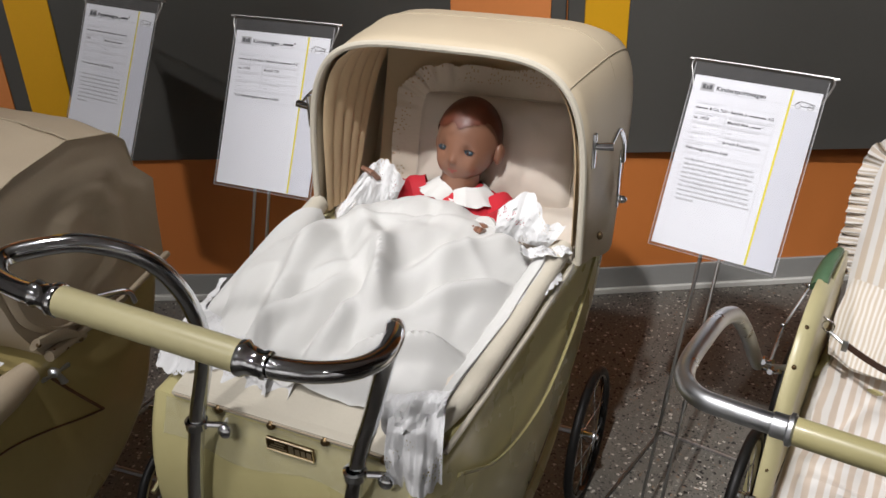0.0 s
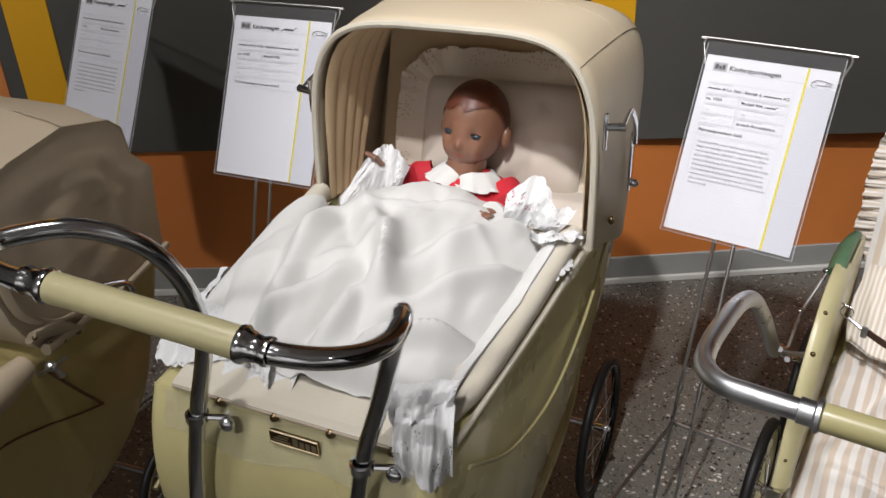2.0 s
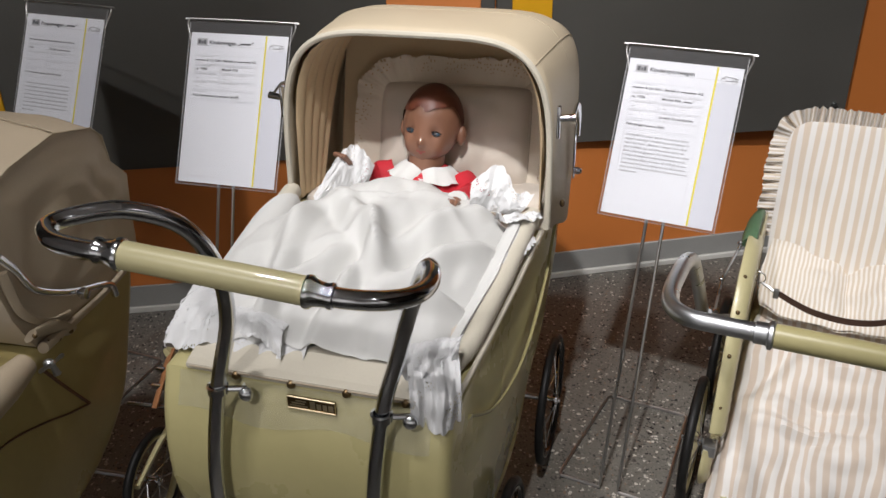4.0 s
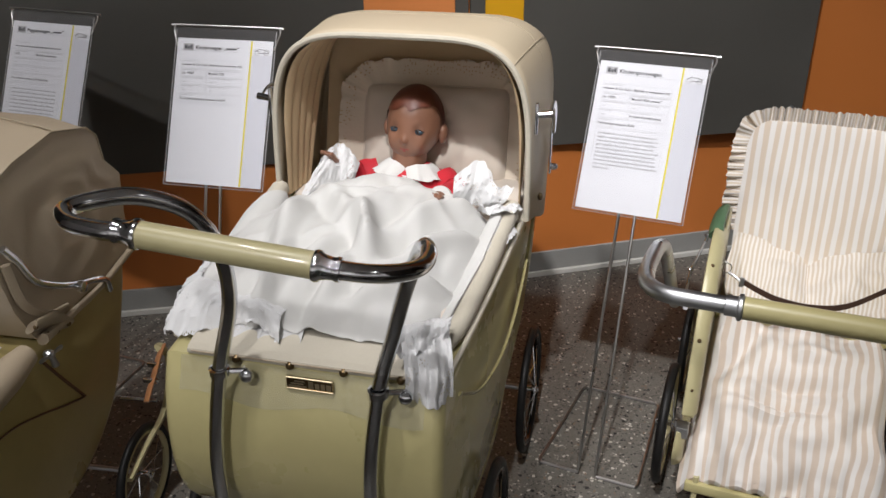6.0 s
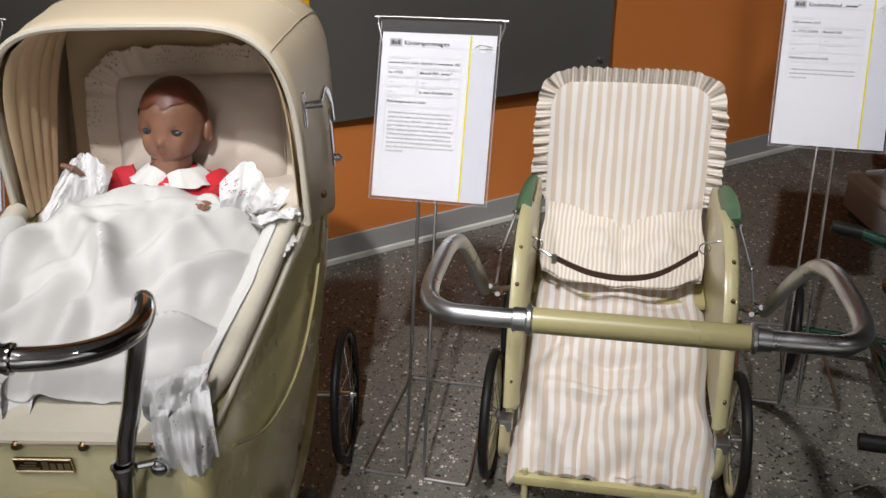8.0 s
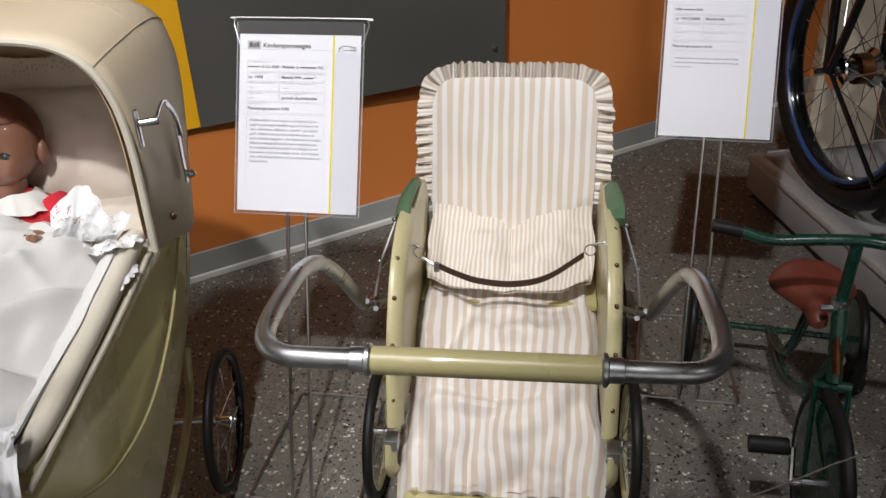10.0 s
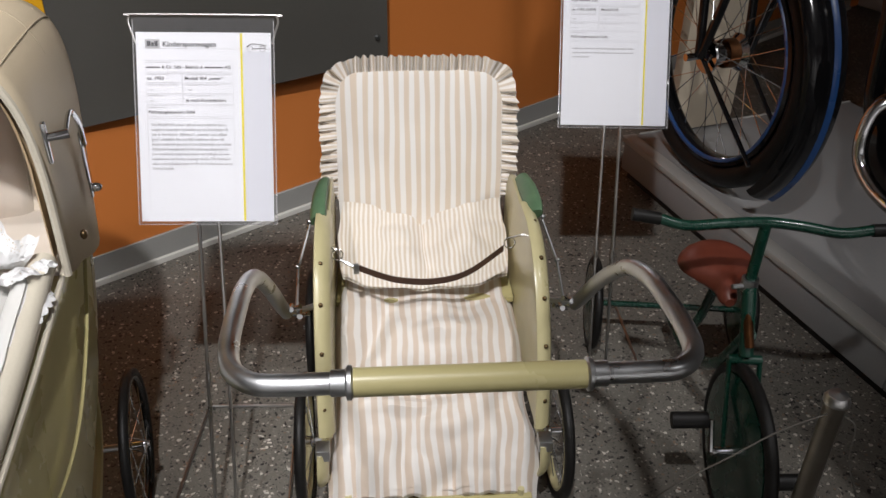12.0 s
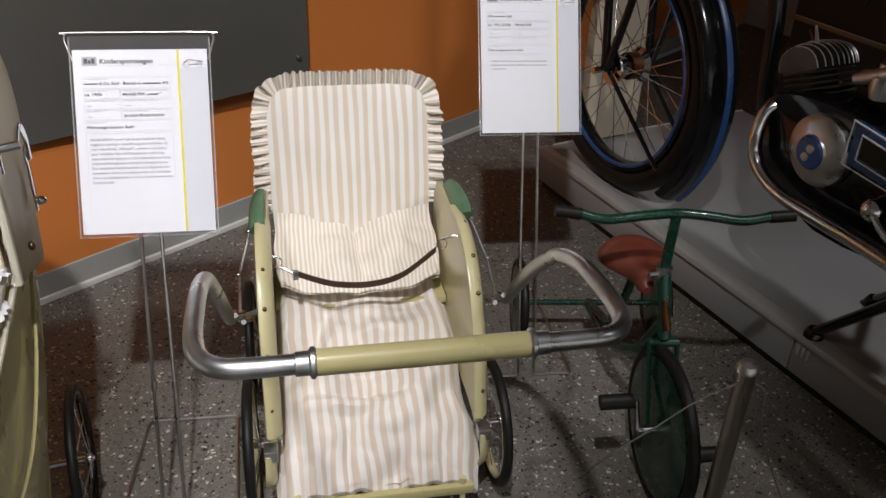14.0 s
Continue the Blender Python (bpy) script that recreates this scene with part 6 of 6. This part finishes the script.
part("rear_tube", tube([(0, -0.36, R + 0.70), (0, -0.80, R + 0.55), (0, -1.25, R + 0.30)], 0.020, 12), BLACK_PAINT, moto)
tank = [(-0.45, R + 0.60), (-0.55, R + 0.72), (-0.95, R + 0.74), (-1.05, R + 0.60), (-0.9, R + 0.56)]
part("tank", slab([(v.x, v.y) for v in spline([(*p, 0) for p in tank], 4)], -0.10, 0.10, None, 0.03, 3), BLACK_PAINT, moto)
# engine
eng = Vector((-0.055, -0.675, R + 0.10))
part("crankcase", slab([(v.x, v.y) for v in spline([(-0.575, R + 0.02, 0), (-0.575, R + 0.12, 0), (-0.655, R + 0.17, 0), (-0.855, R + 0.17, 0), (-1.055, R + 0.08, 0), (-1.055, R - 0.02, 0), (-0.775, R - 0.07, 0), (-0.575, R + 0.02, 0)], 4)][:-1], -0.10, 0.10, None, 0.012, 2), BLACK_PAINT, moto, "black enamelled crankcase")
dc = part("magneto_cover", lathe([(0.0, -0.030), (0.030, -0.029), (0.034, -0.024), (0.055, -0.020), (0.068, -0.008), (0.070, 0.02)], 40, "x"), ALU, moto, "round polished aluminium magneto cover")
dc.location = (-0.105, -0.748, R + 0.092)
part("blue_badge", lathe([(0.0, -0.033), (0.028, -0.032), (0.032, -0.028)], 28, "x"), BLUE_PAINT, dc, "blue round badge")
part("badge_mark", lathe([(0.0, -0.0355), (0.008, -0.035), (0.009, -0.031)], 16, "x"), ALU, dc).location = (0, -0.004, 0.009)
part("badge_mark", lathe([(0.0, -0.0355), (0.008, -0.035), (0.009, -0.031)], 16, "x"), ALU, dc).location = (0, 0.004, -0.009)
side_panel = part("side_cover", slab([(-0.820, R + 0.117), (-0.820, R + 0.197), (-0.985, R + 0.177), (-1.030, R + 0.149), (-0.985, R + 0.105)], -0.118, -0.100, None, 0.004, 1), BLUE_PAINT, moto, "black side cover bordered in blue and white")
part("panel_field", slab([(-0.845, R + 0.137), (-0.845, R + 0.177), (-0.985, R + 0.161), (-1.055, R + 0.147), (-0.985, R + 0.123)], -0.1195, -0.117, None, 0.0006, 1), BLACK_PAINT, side_panel)
for k, grow in enumerate((0.0, 1.0)):
    o = [(-0.842, R + 0.133), (-0.842, R + 0.180), (-0.985, R + 0.163), (-1.060, R + 0.147), (-0.985, R + 0.119)] if not k else [(-0.818, R + 0.115), (-0.818, R + 0.199), (-0.985, R + 0.179), (-1.033, R + 0.150), (-0.985, R + 0.103)]
    part("white_line", tube([(-0.1195, a, b) for a, b in o], 0.0022, 5, closed=True, smooth=False), WHITE_LINE, side_panel, "thin white line")
# finned cylinder leaning forward
side_panel.location = (0, 0.006, -0.02)
cyl = Matrix.Translation((-0.01, -0.649, R + 0.118)) @ pose(0, 0, 0, -24, 0, 0) @ Matrix.Scale(0.78, 4)
cy = new("cylinder")
cy.parent = moto
cy.matrix_basis = cyl
part("barrel", lathe([(0.0, 0.0), (0.045, 0.0), (0.045, 0.17), (0.0, 0.17)], 24), IRON, cy)
fin = None
for k in range(7):
    if fin is None:
        fin = part("fin", lathe([(0.045, -0.0015), (0.082, -0.0024), (0.084, 0.0), (0.082, 0.0024), (0.045, 0.0015)], 32), IRON, cy)
        fin.location = (0, 0, 0.02)
    else:
        again("fin", fin, Matrix.Translation((0, 0, 0.02 + 0.014 * k)), cy)
for k in range(9):
    xk = -0.068 + 0.017 * k
    reach = 0.080 * math.sqrt(1 - (xk / 0.105) ** 2)
    dome = [(-reach * math.cos(a), 0.112 + (0.030 + 0.45 * reach) * math.sin(a) ** 0.8) for a in np.linspace(0.0, math.pi, 19)]
    hf = part("head_fin", slab(dome + [(reach * 0.8, 0.108), (-reach * 0.8, 0.108)], xk - 0.0016, xk + 0.0016, None, 0.0006, 1), IRON, cy, "dark iron cylinder head fin with a worn bright edge")
    part("fin_edge", tube([(xk, p, q) for p, q in dome], 0.0017, 6, smooth=False), ALU, hf)
part("head", ball((0, 0, 0.122), (0.066, 0.062, 0.034), 22, 12), IRON, cy)
part("spark_plug", tube([(-0.02, -0.02, 0.17), (-0.02, -0.02, 0.215)], [0.006, 0.0035, 0.0025], 8), ALU, cy, "spark plug")
part("decompressor", tube([(0.02, 0.03, 0.17), (0.02, 0.04, 0.21)], [0.0045, 0.003, 0.002], 8), COPPER, cy)
part("plug_lead", tube([(-0.03, -0.695, R + 0.34), (-0.04, -0.735, R + 0.42), (-0.04, -0.815, R + 0.40), (-0.03, -0.875, R + 0.30)], 0.004, 6), RUBBER, moto)
part("carburettor_bowl", lathe([(0.0, -0.03), (0.018, -0.028), (0.022, -0.01), (0.022, 0.012), (0.014, 0.018), (0.014, 0.035), (0.0, 0.038)], 18), ALU, moto, "aluminium float bowl").location = (-0.06, -0.80, R + 0.235)
part("intake_stub", tube([(-0.06, -0.745, R + 0.225), (-0.065, -0.79, R + 0.245), (-0.07, -0.85, R + 0.275)], [0.012, 0.015, 0.017], 12), ALU, moto)
part("carburettor", tube([(-0.03, -0.735, R + 0.22), (-0.03, -0.815, R + 0.25), (-0.03, -0.915, R + 0.29)], [0.016, 0.022, 0.024], 12), ALU, moto)
part("exhaust_pipe", tube([(-0.06, -0.625, R + 0.142), (-0.08, -0.612, R + 0.134), (-0.105, -0.601, R + 0.115), (-0.12, -0.603, R + 0.075), (-0.122, -0.612, R + 0.029), (-0.125, -0.648, R - 0.003), (-0.125, -0.711, R - 0.022), (-0.125, -0.825, R - 0.024), (-0.125, -0.95, R - 0.026), (-0.125, -1.535, R - 0.05)], 0.0138, 14, 6), CHROME, moto, "curved chrome exhaust pipe")
part("exhaust_nut", tube([(-0.050, -0.628, R + 0.146), (-0.074, -0.615, R + 0.136)], 0.019, 12), ALU, moto)
part("kick_gear", ball((-0.115, -0.895, R + 0.040), (0.018, 0.022, 0.022), 14, 8), CHROME, moto)
part("gear_lever", tube([(-0.12, -0.895, R + 0.040), (-0.14, -0.96, R + 0.02), (-0.15, -1.03, R + 0.01)], 0.007, 8), CHROME, moto)
for foot, hip in (((-0.02, -0.79), (-0.05, -1.0)), ((0.20, -0.75), (0.06, -0.98))):
    part("stand_leg", tube([(hip[0], hip[1], R - 0.08), (foot[0], foot[1], 0.014)], 0.0115, 10), BLACK_PAINT, moto, "black tubular stand leg")
    part("stand_foot", lathe([(0.0, 0.024), (0.014, 0.023), (0.020, 0.014), (0.022, 0.0), (0.0, 0.0)], 14), BLACK_PAINT, moto).location = (*foot, 0.0)
wheel(moto, (0, -1.32, R), R, 0.030, BLACK_PAINT, 32, hub_r=0.045, hub_w=0.10)
